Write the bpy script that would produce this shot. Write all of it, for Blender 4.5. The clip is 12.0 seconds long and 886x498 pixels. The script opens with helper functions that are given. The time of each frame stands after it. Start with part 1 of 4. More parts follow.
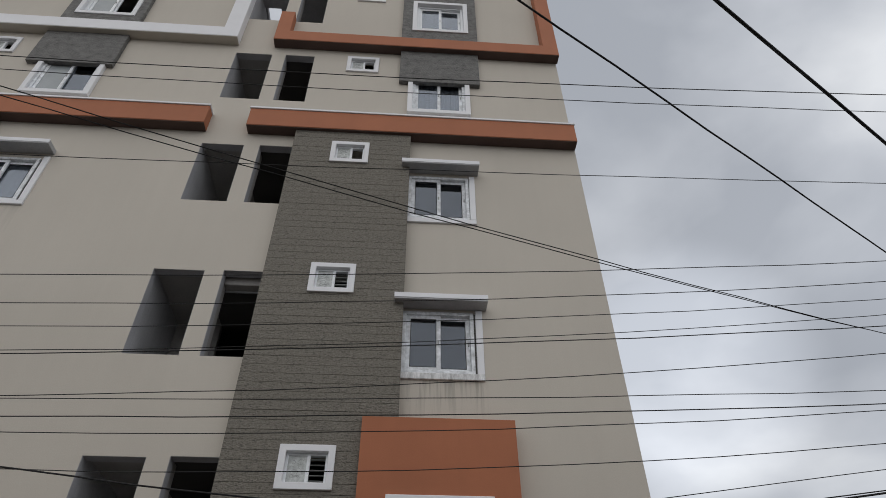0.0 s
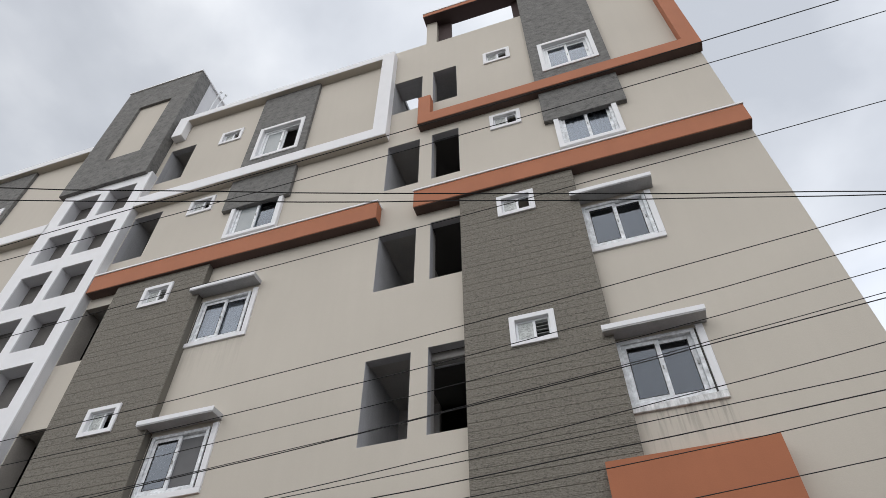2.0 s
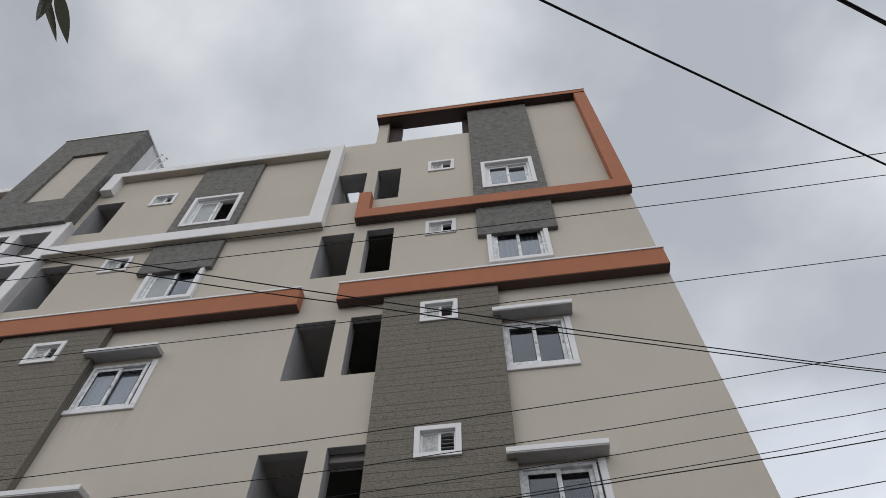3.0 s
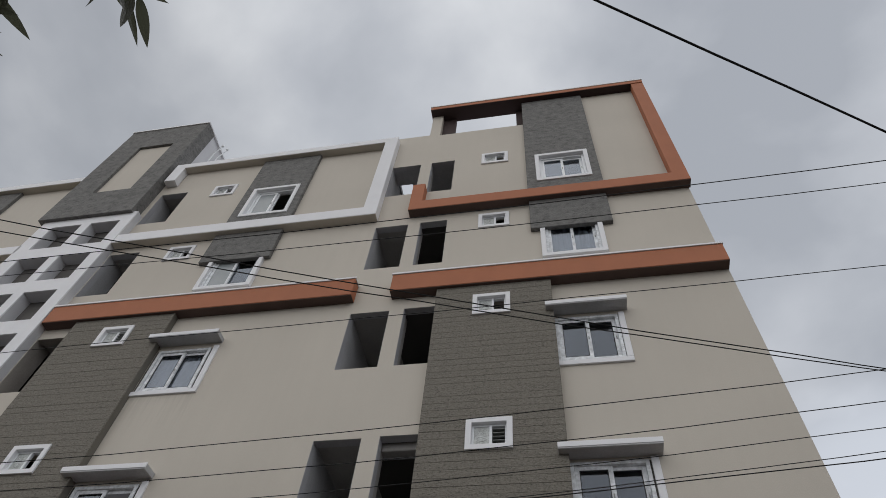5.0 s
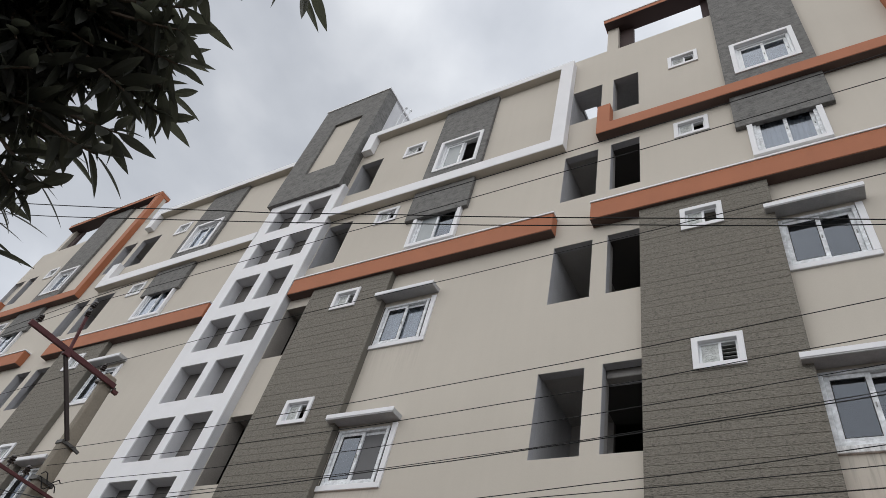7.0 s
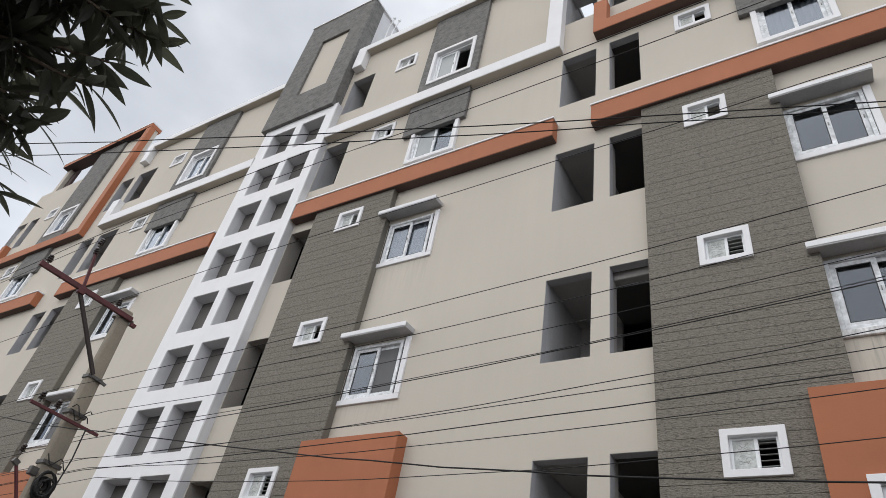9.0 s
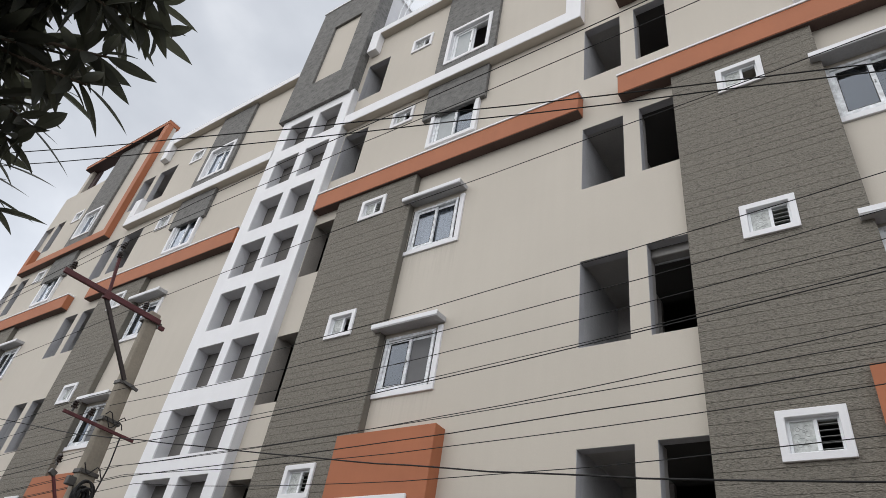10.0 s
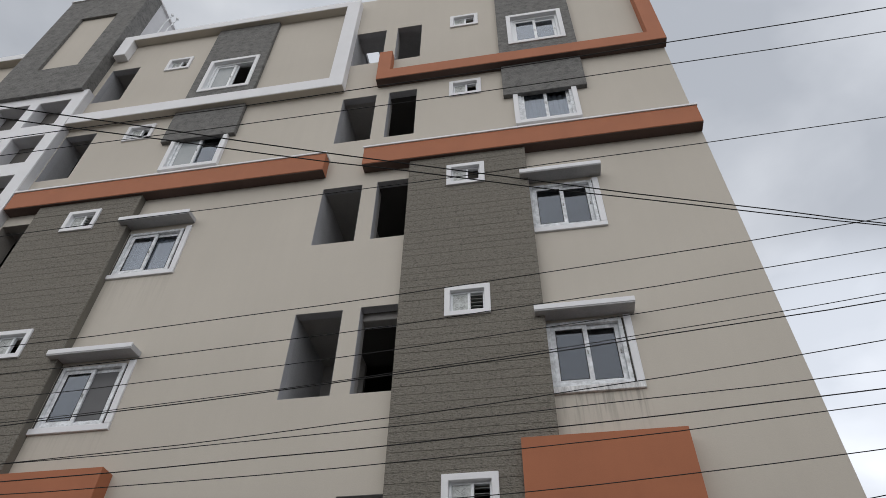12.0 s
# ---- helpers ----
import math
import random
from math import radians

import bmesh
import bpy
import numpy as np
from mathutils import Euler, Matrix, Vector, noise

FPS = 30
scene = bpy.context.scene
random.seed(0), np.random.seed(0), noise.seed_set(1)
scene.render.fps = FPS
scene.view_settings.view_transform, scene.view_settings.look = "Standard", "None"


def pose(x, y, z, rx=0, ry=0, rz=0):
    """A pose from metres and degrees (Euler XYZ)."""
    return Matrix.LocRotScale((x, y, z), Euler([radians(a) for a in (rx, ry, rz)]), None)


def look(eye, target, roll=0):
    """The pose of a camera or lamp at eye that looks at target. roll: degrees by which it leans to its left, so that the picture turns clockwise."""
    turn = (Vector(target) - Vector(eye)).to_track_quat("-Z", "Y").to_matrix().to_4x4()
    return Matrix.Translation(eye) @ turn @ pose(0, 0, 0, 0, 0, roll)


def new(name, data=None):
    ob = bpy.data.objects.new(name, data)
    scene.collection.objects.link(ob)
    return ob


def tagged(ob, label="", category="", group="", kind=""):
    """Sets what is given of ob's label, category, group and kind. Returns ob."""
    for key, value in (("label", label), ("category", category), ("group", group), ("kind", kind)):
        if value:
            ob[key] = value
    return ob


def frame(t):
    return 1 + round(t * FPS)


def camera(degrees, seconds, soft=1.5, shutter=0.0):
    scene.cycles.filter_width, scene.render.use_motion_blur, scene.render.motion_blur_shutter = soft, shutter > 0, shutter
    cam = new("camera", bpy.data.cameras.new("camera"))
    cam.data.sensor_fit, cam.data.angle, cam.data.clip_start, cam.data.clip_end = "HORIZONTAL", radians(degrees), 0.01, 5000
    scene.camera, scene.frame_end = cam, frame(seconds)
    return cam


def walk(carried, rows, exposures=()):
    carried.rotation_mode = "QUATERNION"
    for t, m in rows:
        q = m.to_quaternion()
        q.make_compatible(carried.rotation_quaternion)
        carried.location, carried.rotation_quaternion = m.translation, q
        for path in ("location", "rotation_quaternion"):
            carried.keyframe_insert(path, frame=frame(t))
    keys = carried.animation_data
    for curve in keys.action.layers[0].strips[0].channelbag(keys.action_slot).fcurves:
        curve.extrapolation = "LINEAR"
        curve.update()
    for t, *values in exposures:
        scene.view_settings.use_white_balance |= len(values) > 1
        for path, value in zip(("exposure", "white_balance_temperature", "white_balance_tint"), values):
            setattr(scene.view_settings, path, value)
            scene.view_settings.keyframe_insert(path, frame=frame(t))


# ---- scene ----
cam = camera(67.9, 12.0, soft=0.4)

PATH = [
    (0, (0.782, 0.407, 1.464), (0.891, 1.882, 2.811), -0.42),
    (0.5, (0.778, 0.631, 1.443), (0.803, 2.138, 2.758), -2.86),
    (1, (0.699, 0.765, 1.458), (0.642, 2.249, 2.798), -4.57),
    (1.5, (0.646, 0.792, 1.443), (0.265, 2.208, 2.803), -3.63),
    (2, (0.687, 0.806, 1.461), (0.273, 2.076, 2.949), -0.22),
    (2.5, (0.744, 0.806, 1.515), (0.506, 1.932, 3.150), 0.09),
    (2.7, (0.757, 0.804, 1.516), (0.571, 1.878, 3.192), -0.01),
    (4.3, (0.768, 0.768, 1.537), (0.663, 1.936, 3.157), 0.35),
    (4.5, (0.766, 0.764, 1.528), (0.638, 1.841, 3.209), 1.74),
    (5, (0.728, 0.742, 1.500), (0.422, 1.829, 3.151), 7.32),
    (5.5, (0.715, 0.725, 1.466), (0.111, 1.804, 3.038), 14.62),
    (6, (0.716, 0.717, 1.473), (-0.012, 1.794, 2.993), 14.26),
    (6.5, (0.735, 0.720, 1.469), (-0.183, 1.767, 2.905), 17.06),
    (6.7, (0.736, 0.728, 1.473), (-0.177, 1.766, 2.918), 17.43),
    (8.3, (0.697, 0.693, 1.466), (-0.085, 1.833, 2.912), 15.06),
    (8.5, (0.689, 0.701, 1.476), (-0.125, 1.848, 2.899), 15.47),
    (9, (0.672, 0.714, 1.474), (-0.280, 1.936, 2.739), 11.87),
    (9.5, (0.653, 0.716, 1.475), (-0.423, 1.908, 2.667), 11.16),
    (10, (0.456, 0.820, 1.711), (-0.567, 2.039, 2.923), 10.28),
    (10.5, (0.621, 0.796, 1.571), (0.013, 2.130, 2.932), 4.92),
    (11, (0.664, 0.754, 1.512), (0.292, 2.122, 2.923), 3.78),
    (11.5, (0.693, 0.769, 1.534), (0.586, 2.162, 2.965), 0.33),
    (12, (0.640, 0.792, 1.542), (0.384, 2.188, 2.951), 1.18),
]

EXPOSURES = [(0.0, 0.23), (1.0, 0.42), (1.5, 0.56), (2.0, 0.86), (2.5, 0.47), (4.5, 0.36), (5.0, 0.26), (5.5, 0.43), (6.5, 0.72), (8.5, 0.76), (9.0, 1.00), (9.5, 1.05), (10.0, 0.98), (10.5, 1.13), (11.0, 0.94), (11.5, 0.58), (12.0, 0.51)]
walk(cam, [(t, look(eye, target, roll)) for t, eye, target, roll in PATH], EXPOSURES)

# ---- sky and sun ----
SUN_EL, SUN_ROT = radians(62), radians(200)
world = bpy.data.worlds.new("overcast_sky")
scene.world = world
world.use_nodes = True
wn, wl = world.node_tree.nodes, world.node_tree.links
wn.clear()
w_out = wn.new("ShaderNodeOutputWorld")
w_bg = wn.new("ShaderNodeBackground")
w_co = wn.new("ShaderNodeTexCoord")
w_map = wn.new("ShaderNodeMapping")
w_map.inputs["Scale"].default_value = (1.0, 1.0, 1.6)
w_map.inputs["Location"].default_value = (0.35, 0.1, 0.0)
w_big = wn.new("ShaderNodeTexNoise")
w_big.inputs["Scale"].default_value = 2.3
w_big.inputs["Detail"].default_value = 7.0
w_big.inputs["Roughness"].default_value = 0.46
w_big.inputs["Distortion"].default_value = 0.15
w_ramp = wn.new("ShaderNodeValToRGB")
w_ramp.color_ramp.elements[0].position = 0.38
w_ramp.color_ramp.elements[0].color = (0.44, 0.465, 0.51, 1)
w_ramp.color_ramp.elements[1].position = 0.66
w_ramp.color_ramp.elements[1].color = (0.84, 0.86, 0.89, 1)
w_mid = w_ramp.color_ramp.elements.new(0.52)
w_mid.color = (0.60, 0.625, 0.67, 1)
w_sky = wn.new("ShaderNodeTexSky")
w_sky.sky_type = "NISHITA"
w_sky.sun_disc = False
w_sky.sun_elevation, w_sky.sun_rotation = SUN_EL, SUN_ROT
w_dim = wn.new("ShaderNodeMixRGB")
w_dim.blend_type = "MULTIPLY"
w_dim.inputs["Fac"].default_value = 1.0
w_dim.inputs["Color2"].default_value = (0.08, 0.08, 0.08, 1)
w_mix = wn.new("ShaderNodeMixRGB")
w_mix.inputs["Fac"].default_value = 0.9
wl.new(w_co.outputs["Generated"], w_map.inputs["Vector"])
wl.new(w_map.outputs["Vector"], w_big.inputs["Vector"])
wl.new(w_big.outputs["Fac"], w_ramp.inputs["Fac"])
wl.new(w_sky.outputs["Color"], w_dim.inputs["Color1"])
wl.new(w_dim.outputs["Color"], w_mix.inputs["Color1"])
# thinner cloud and more light towards the horizon
w_sep = wn.new("ShaderNodeSeparateXYZ")
w_low = wn.new("ShaderNodeMapRange")
w_low.interpolation_type = "SMOOTHSTEP"
w_low.inputs["From Min"].default_value = 0.30
w_low.inputs["From Max"].default_value = 0.86
w_low.inputs["To Min"].default_value = 1.0
w_low.inputs["To Max"].default_value = 0.90
w_thin = wn.new("ShaderNodeVectorMath")
w_thin.operation = "SCALE"
wl.new(w_co.outputs["Generated"], w_sep.inputs["Vector"])
wl.new(w_sep.outputs["Z"], w_low.inputs["Value"])
wl.new(w_ramp.outputs["Color"], w_thin.inputs[0])
w_side = wn.new("ShaderNodeMath")
w_side.operation = "MULTIPLY_ADD"
w_side.inputs[1].default_value = 0.15
w_side.inputs[2].default_value = 1.0
w_both = wn.new("ShaderNodeMath")
w_both.operation = "MULTIPLY"
wl.new(w_sep.outputs["X"], w_side.inputs[0])
wl.new(w_side.outputs[0], w_both.inputs[0])
# breaks and thicker banks in the cloud: direction, edge, core, brightness
w_last = w_low.outputs["Result"]
for way, edge, core, force in (((0.389, 0.778, 0.493), 0.979, 0.996, 1.46), ((-0.70, 0.25, 0.67), 0.89, 0.99, 0.83), ((-0.915, 0.325, 0.24), 0.93, 0.995, 1.30), ((0.57, 0.75, 0.335), 0.965, 0.995, 0.86)):
    w_dot = wn.new("ShaderNodeVectorMath")
    w_dot.operation = "DOT_PRODUCT"
    w_dot.inputs[1].default_value = way
    w_gap = wn.new("ShaderNodeMapRange")
    w_gap.interpolation_type = "SMOOTHSTEP"
    for key, val in (("From Min", edge), ("From Max", core), ("To Min", 1.0), ("To Max", force)):
        w_gap.inputs[key].default_value = val
    w_open = wn.new("ShaderNodeMath")
    w_open.operation = "MULTIPLY"
    wl.new(w_co.outputs["Generated"], w_dot.inputs[0])
    wl.new(w_dot.outputs["Value"], w_gap.inputs["Value"])
    wl.new(w_gap.outputs["Result"], w_open.inputs[0])
    wl.new(w_last, w_open.inputs[1])
    w_last = w_open.outputs[0]
wl.new(w_last, w_both.inputs[1])
wl.new(w_both.outputs[0], w_thin.inputs["Scale"])
wl.new(w_thin.outputs["Vector"], w_mix.inputs["Color2"])
wl.new(w_mix.outputs["Color"], w_bg.inputs["Color"])
w_bg.inputs["Strength"].default_value = 0.85
wl.new(w_bg.outputs["Background"], w_out.inputs["Surface"])

sun = new("sun", bpy.data.lights.new("sun", "SUN"))
sun.data.energy, sun.data.angle, sun.data.color = 1.08, radians(110), (1.0, 0.96, 0.9)
sun.matrix_world = look((-4, -10, 30), (0, 4, 5))


# ---- materials ----
def material(name, base, rough=0.8, vary=0.12, grain=60.0, patch=1.2, bump=0.15, metal=0.0, streak=0.0, stretch=(1, 1, 1), island=0.0, depth=0.01, drips=(), dabs=0.0):
    """A painted, plastered or metal surface: colour patches, fine grain, upright rain streaks and relief."""
    m = bpy.data.materials.new(name)
    m.use_nodes = True
    n, l = m.node_tree.nodes, m.node_tree.links
    b = n["Principled BSDF"]
    b.inputs["Roughness"].default_value = rough
    b.inputs["Metallic"].default_value = metal
    co = n.new("ShaderNodeTexCoord")
    mp = n.new("ShaderNodeMapping")
    mp.inputs["Scale"].default_value = stretch
    l.new(co.outputs["Object"], mp.inputs["Vector"])
    big = n.new("ShaderNodeTexNoise")
    big.inputs["Scale"].default_value = patch
    big.inputs["Detail"].default_value = 5.0
    fine = n.new("ShaderNodeTexNoise")
    fine.inputs["Scale"].default_value = grain
    fine.inputs["Detail"].default_value = 4.0
    for t in (big, fine):
        l.new(mp.outputs["Vector"], t.inputs["Vector"])
    add = n.new("ShaderNodeMath")
    add.operation = "MULTIPLY_ADD"
    add.inputs[1].default_value = 0.5
    l.new(fine.outputs["Fac"], add.inputs[0])
    l.new(big.outputs["Fac"], add.inputs[2])
    last = add.outputs[0]
    if streak:
        smap = n.new("ShaderNodeMapping")
        smap.inputs["Scale"].default_value = (7.0, 7.0, 0.35)
        l.new(co.outputs["Object"], smap.inputs["Vector"])
        st = n.new("ShaderNodeTexNoise")
        st.inputs["Scale"].default_value = 1.0
        st.inputs["Detail"].default_value = 4.0
        l.new(smap.outputs["Vector"], st.inputs["Vector"])
        sa = n.new("ShaderNodeMath")
        sa.operation = "MULTIPLY_ADD"
        sa.inputs[1].default_value = streak
        l.new(st.outputs["Fac"], sa.inputs[0])
        l.new(last, sa.inputs[2])
        last = sa.outputs[0]
    if island:
        oi = n.new("ShaderNodeObjectInfo")
        ia = n.new("ShaderNodeMath")
        ia.operation = "MULTIPLY_ADD"
        ia.inputs[1].default_value = island
        l.new(oi.outputs["Random"], ia.inputs[0])
        l.new(last, ia.inputs[2])
        last = ia.outputs[0]
    mid = 0.75 + 0.5 * streak + 0.5 * island
    rng = n.new("ShaderNodeMapRange")
    rng.inputs["From Min"].default_value = mid - 0.4
    rng.inputs["From Max"].default_value = mid + 0.4
    rng.inputs["To Min"].default_value = 1 - vary
    rng.inputs["To Max"].default_value = 1 + vary
    l.new(last, rng.inputs["Value"])
    tone = rng.outputs["Result"]
    if dabs:
        # dark dabs where the trowel left pits
        pit = n.new("ShaderNodeTexNoise")
        pit.inputs["Scale"].default_value = 1.5 * patch
        pit.inputs["Detail"].default_value = 3.0
        pit.inputs["Roughness"].default_value = 0.6
        l.new(mp.outputs["Vector"], pit.inputs["Vector"])
        pm = n.new("ShaderNodeMapRange")
        for key, val in (("From Min", 0.53), ("From Max", 0.68), ("To Min", 1.0), ("To Max", 1.0 - dabs)):
            pm.inputs[key].default_value = val
        l.new(pit.outputs["Fac"], pm.inputs["Value"])
        pmul = n.new("ShaderNodeMath")
        pmul.operation = "MULTIPLY"
        l.new(tone, pmul.inputs[0])
        l.new(pm.outputs["Result"], pmul.inputs[1])
        tone = pmul.outputs[0]
    for x0, x1, z0, z1, force in drips:
        tone = drip_mask(n, l, co, tone, x0, x1, z0, z1, force)
    mul = n.new("ShaderNodeVectorMath")
    mul.operation = "SCALE"
    mul.inputs[0].default_value = base
    l.new(tone, mul.inputs["Scale"])
    l.new(mul.outputs["Vector"], b.inputs["Base Color"])
    bp = n.new("ShaderNodeBump")
    bp.inputs["Strength"].default_value = bump
    bp.inputs["Distance"].default_value = depth
    l.new(fine.outputs["Fac"], bp.inputs["Height"])
    l.new(bp.outputs["Normal"], b.inputs["Normal"])
    return m


def drip_mask(n, l, co, tone, x0, x1, z0, z1, force):
    """Dirty water runs below a sill: broken upright streaks between x0 and x1, fading from z1 down to z0."""
    sep = n.new("ShaderNodeSeparateXYZ")
    l.new(co.outputs["Object"], sep.inputs["Vector"])
    mp = n.new("ShaderNodeMapping")
    mp.inputs["Scale"].default_value = (24.0, 1.0, 1.3)
    l.new(co.outputs["Object"], mp.inputs["Vector"])
    noise = n.new("ShaderNodeTexNoise")
    noise.inputs["Scale"].default_value = 1.0
    noise.inputs["Detail"].default_value = 4.0
    l.new(mp.outputs["Vector"], noise.inputs["Vector"])
    steps = [(noise.outputs["Fac"], 0.47, 0.62, 0.0, 1.0), (sep.outputs["X"], x0, x0 + 0.1, 0.0, 1.0), (sep.outputs["X"], x1 - 0.1, x1, 1.0, 0.0),
             (sep.outputs["Z"], z0, z1, 0.0, 1.0), (sep.outputs["Z"], z1 + 0.02, z1 + 0.03, 1.0, 0.0)]
    mask = None
    for value, lo, hi, a, b in steps:
        r = n.new("ShaderNodeMapRange")
        for key, val in (("From Min", lo), ("From Max", hi), ("To Min", a), ("To Max", b)):
            r.inputs[key].default_value = val
        l.new(value, r.inputs["Value"])
        if mask is None:
            mask = r.outputs["Result"]
        else:
            mu = n.new("ShaderNodeMath")
            mu.operation = "MULTIPLY"
            l.new(mask, mu.inputs[0])
            l.new(r.outputs["Result"], mu.inputs[1])
            mask = mu.outputs[0]
    inv = n.new("ShaderNodeMath")
    inv.operation = "MULTIPLY_ADD"
    inv.inputs[1].default_value = -force
    inv.inputs[2].default_value = 1.0
    l.new(mask, inv.inputs[0])
    out = n.new("ShaderNodeMath")
    out.operation = "MULTIPLY"
    l.new(tone, out.inputs[0])
    l.new(inv.outputs[0], out.inputs[1])
    return out.outputs[0]


def glass_material(name, tint, gloss=0.07):
    """A pane: clear tinted glass with a strong sky reflection."""
    m = bpy.data.materials.new(name)
    m.use_nodes = True
    n, l = m.node_tree.nodes, m.node_tree.links
    n.clear()
    out = n.new("ShaderNodeOutputMaterial")
    mix = n.new("ShaderNodeMixShader")
    fr = n.new("ShaderNodeLayerWeight")
    fr.inputs["Blend"].default_value = 0.5
    sq = n.new("ShaderNodeMath")
    sq.operation = "POWER"
    sq.inputs[1].default_value = 3.4
    base = n.new("ShaderNodeMath")
    base.operation = "MULTIPLY_ADD"
    base.inputs[1].default_value = 0.75
    base.inputs[2].default_value = gloss
    l.new(fr.outputs["Facing"], sq.inputs[0])
    l.new(sq.outputs[0], base.inputs[0])
    tr = n.new("ShaderNodeBsdfTransparent")
    tr.inputs["Color"].default_value = (*tint, 1)
    gl = n.new("ShaderNodeBsdfGlossy")
    gl.inputs["Roughness"].default_value = 0.03
    gl.inputs["Color"].default_value = (0.84, 0.90, 1.0, 1)
    l.new(base.outputs[0], mix.inputs["Fac"])
    l.new(tr.outputs["BSDF"], mix.inputs[1])
    l.new(gl.outputs["BSDF"], mix.inputs[2])
    l.new(mix.outputs["Shader"], out.inputs["Surface"])
    return m


def leaf_material(name, face, through_light):
    """A leathery leaf: dull waxy face, some light coming through from behind."""
    m = material(name, face, 0.45, 0.4, 20, 3.0, 0.1, island=0.6)
    n, l = m.node_tree.nodes, m.node_tree.links
    tl = n.new("ShaderNodeBsdfTranslucent")
    tl.inputs["Color"].default_value = (*through_light, 1)
    mix = n.new("ShaderNodeMixShader")
    mix.inputs["Fac"].default_value = 0.45
    l.new(n["Principled BSDF"].outputs["BSDF"], mix.inputs[1])
    l.new(tl.outputs["BSDF"], mix.inputs[2])
    l.new(mix.outputs["Shader"], n["Material Output"].inputs["Surface"])
    return m


BEIGE = material("beige_wall_paint", (0.505, 0.464, 0.405), 0.85, 0.07, 90, 0.5, 0.12, streak=0.3,
                 drips=((0.72, 1.98, 5.5, 6.17, 0.30), (-6.8, -5.4, 8.3, 9.17, 0.09), (-6.8, -5.4, 5.6, 6.17, 0.07), (-16.4, -15.1, 8.3, 9.17, 0.09)))
WHITE = material("white_trim_paint", (0.74, 0.74, 0.76), 0.7, 0.06, 70, 2.0, 0.1, streak=0.3)
ORANGE = material("terracotta_paint", (0.358, 0.123, 0.055), 0.75, 0.11, 80, 1.6, 0.1, streak=0.3)
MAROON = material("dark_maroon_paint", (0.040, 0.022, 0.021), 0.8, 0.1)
CLAD = material("grey_strip_cladding", (0.184, 0.169, 0.143), 0.95, 0.34, 60, 30.0, 0.8, stretch=(0.6, 1, 1.2), island=0.02, depth=0.02, dabs=0.42)
PANEL = material("grey_combed_plaster", (0.158, 0.155, 0.149), 0.95, 0.42, 34, 7.0, 0.8, stretch=(0.8, 1, 1.15), depth=0.02, dabs=0.3)
GROOVE = material("cladding_joint", (0.148, 0.137, 0.116), 0.95, 0.2)
CEMENT = material("bare_cement_plaster", (0.42, 0.42, 0.43), 0.9, 0.25, 30, 1.1, 0.2, streak=0.4)
# near-black base colour that carries the shade of the rooms
DARK = material("plaster_darkened_as_shade", (0.075, 0.07, 0.065), 0.9, 0.2)
# greyer copy of the white trim, with shade mixed into the colour
LATTICE = material("white_paint_toned_for_shade", (0.58, 0.58, 0.60), 0.85, 0.12, 50, 1.5, 0.1, streak=0.3)
SOFFIT = material("dark_brown_soffit", (0.10, 0.065, 0.055), 0.9, 0.25, 40, 2.0, 0.2)
GRIMY = material("grime_streaked_white_paint", (0.60, 0.60, 0.60), 0.7, 0.6, 50, 14.0, 0.1, stretch=(1, 1, 0.35), streak=0.6)
# dark base colour that stands for shade deep in the stair cells
STAIRBACK = material("stair_plaster_darkened_for_depth", (0.12, 0.113, 0.107), 0.9, 0.2, 30, 1.5, 0.2)
SCREEN = material("insect_screen_mesh", (0.10, 0.10, 0.105), 0.6, 0.15, 200, 3.0, 0.1)
# browner, darker copy of the reveal plaster; dimness is in the colour
DIM_REVEAL = material("brown_reveal_toned_for_shade", (0.31, 0.285, 0.26), 0.9, 0.25, 30, 1.5, 0.2)
# darker, browner copy of the cement, with balcony shade in its tone
BROWN = material("brown_plaster_toned_for_shade", (0.36, 0.345, 0.33), 0.9, 0.2, 30, 1.5, 0.2)
UPVC = material("white_window_plastic", (0.76, 0.78, 0.80), 0.35, 0.05, 40, 3.0, 0.03)
FILM = material("scuffed_protective_film", (0.68, 0.70, 0.725), 0.5, 0.5, 25, 9.0, 0.05)
GLASS = glass_material("tinted_glass", (0.62, 0.65, 0.68), 0.072)
FROST = material("patterned_frosted_glass", (0.46, 0.48, 0.47), 0.3, 0.45, 45, 18.0, 0.3)
# opaque pale colour in place of sky reflection over a curtain
PALE_PANE = material("pane_coloured_as_reflection", (0.28, 0.305, 0.315), 0.25, 0.12, 30, 3.0, 0.02)
RUBBER = material("black_rubber", (0.02, 0.02, 0.022), 0.7, 0.2)
LOUVRE = material("dark_louvre_glass", (0.27, 0.28, 0.27), 0.3, 0.2)
REVEAL = material("grey_reveal_plaster", (0.40, 0.40, 0.42), 0.9, 0.2, 40, 1.5, 0.15, streak=0.3)
CURTAIN = material("pale_net_curtain", (0.56, 0.57, 0.59), 0.9, 0.15, 50, 4.0, 0.2, stretch=(6, 1, 0.3))
CONCRETE = material("weathered_pole_concrete", (0.26, 0.23, 0.185), 0.9, 0.25, 45, 3.0, 0.4, streak=0.5)
SOOT = material("dark_brown_painted_steel", (0.030, 0.020, 0.019), 0.6, 0.35, 40, 6.0, 0.2)
RUST = material("red_oxide_steel", (0.09, 0.02, 0.024), 0.6, 0.35, 40, 6.0, 0.2)
STEEL = material("dark_galvanised_steel", (0.09, 0.085, 0.08), 0.5, 0.3, 40, 6.0, 0.2, metal=0.6)
PORCELAIN = material("brown_porcelain", (0.028, 0.02, 0.018), 0.25, 0.2)
CABLE = material("black_cable_sheath", (0.012, 0.012, 0.013), 0.8, 0.2)
ALUMINIUM = material("weathered_aluminium_wire", (0.013, 0.013, 0.014), 0.8, 0.2)
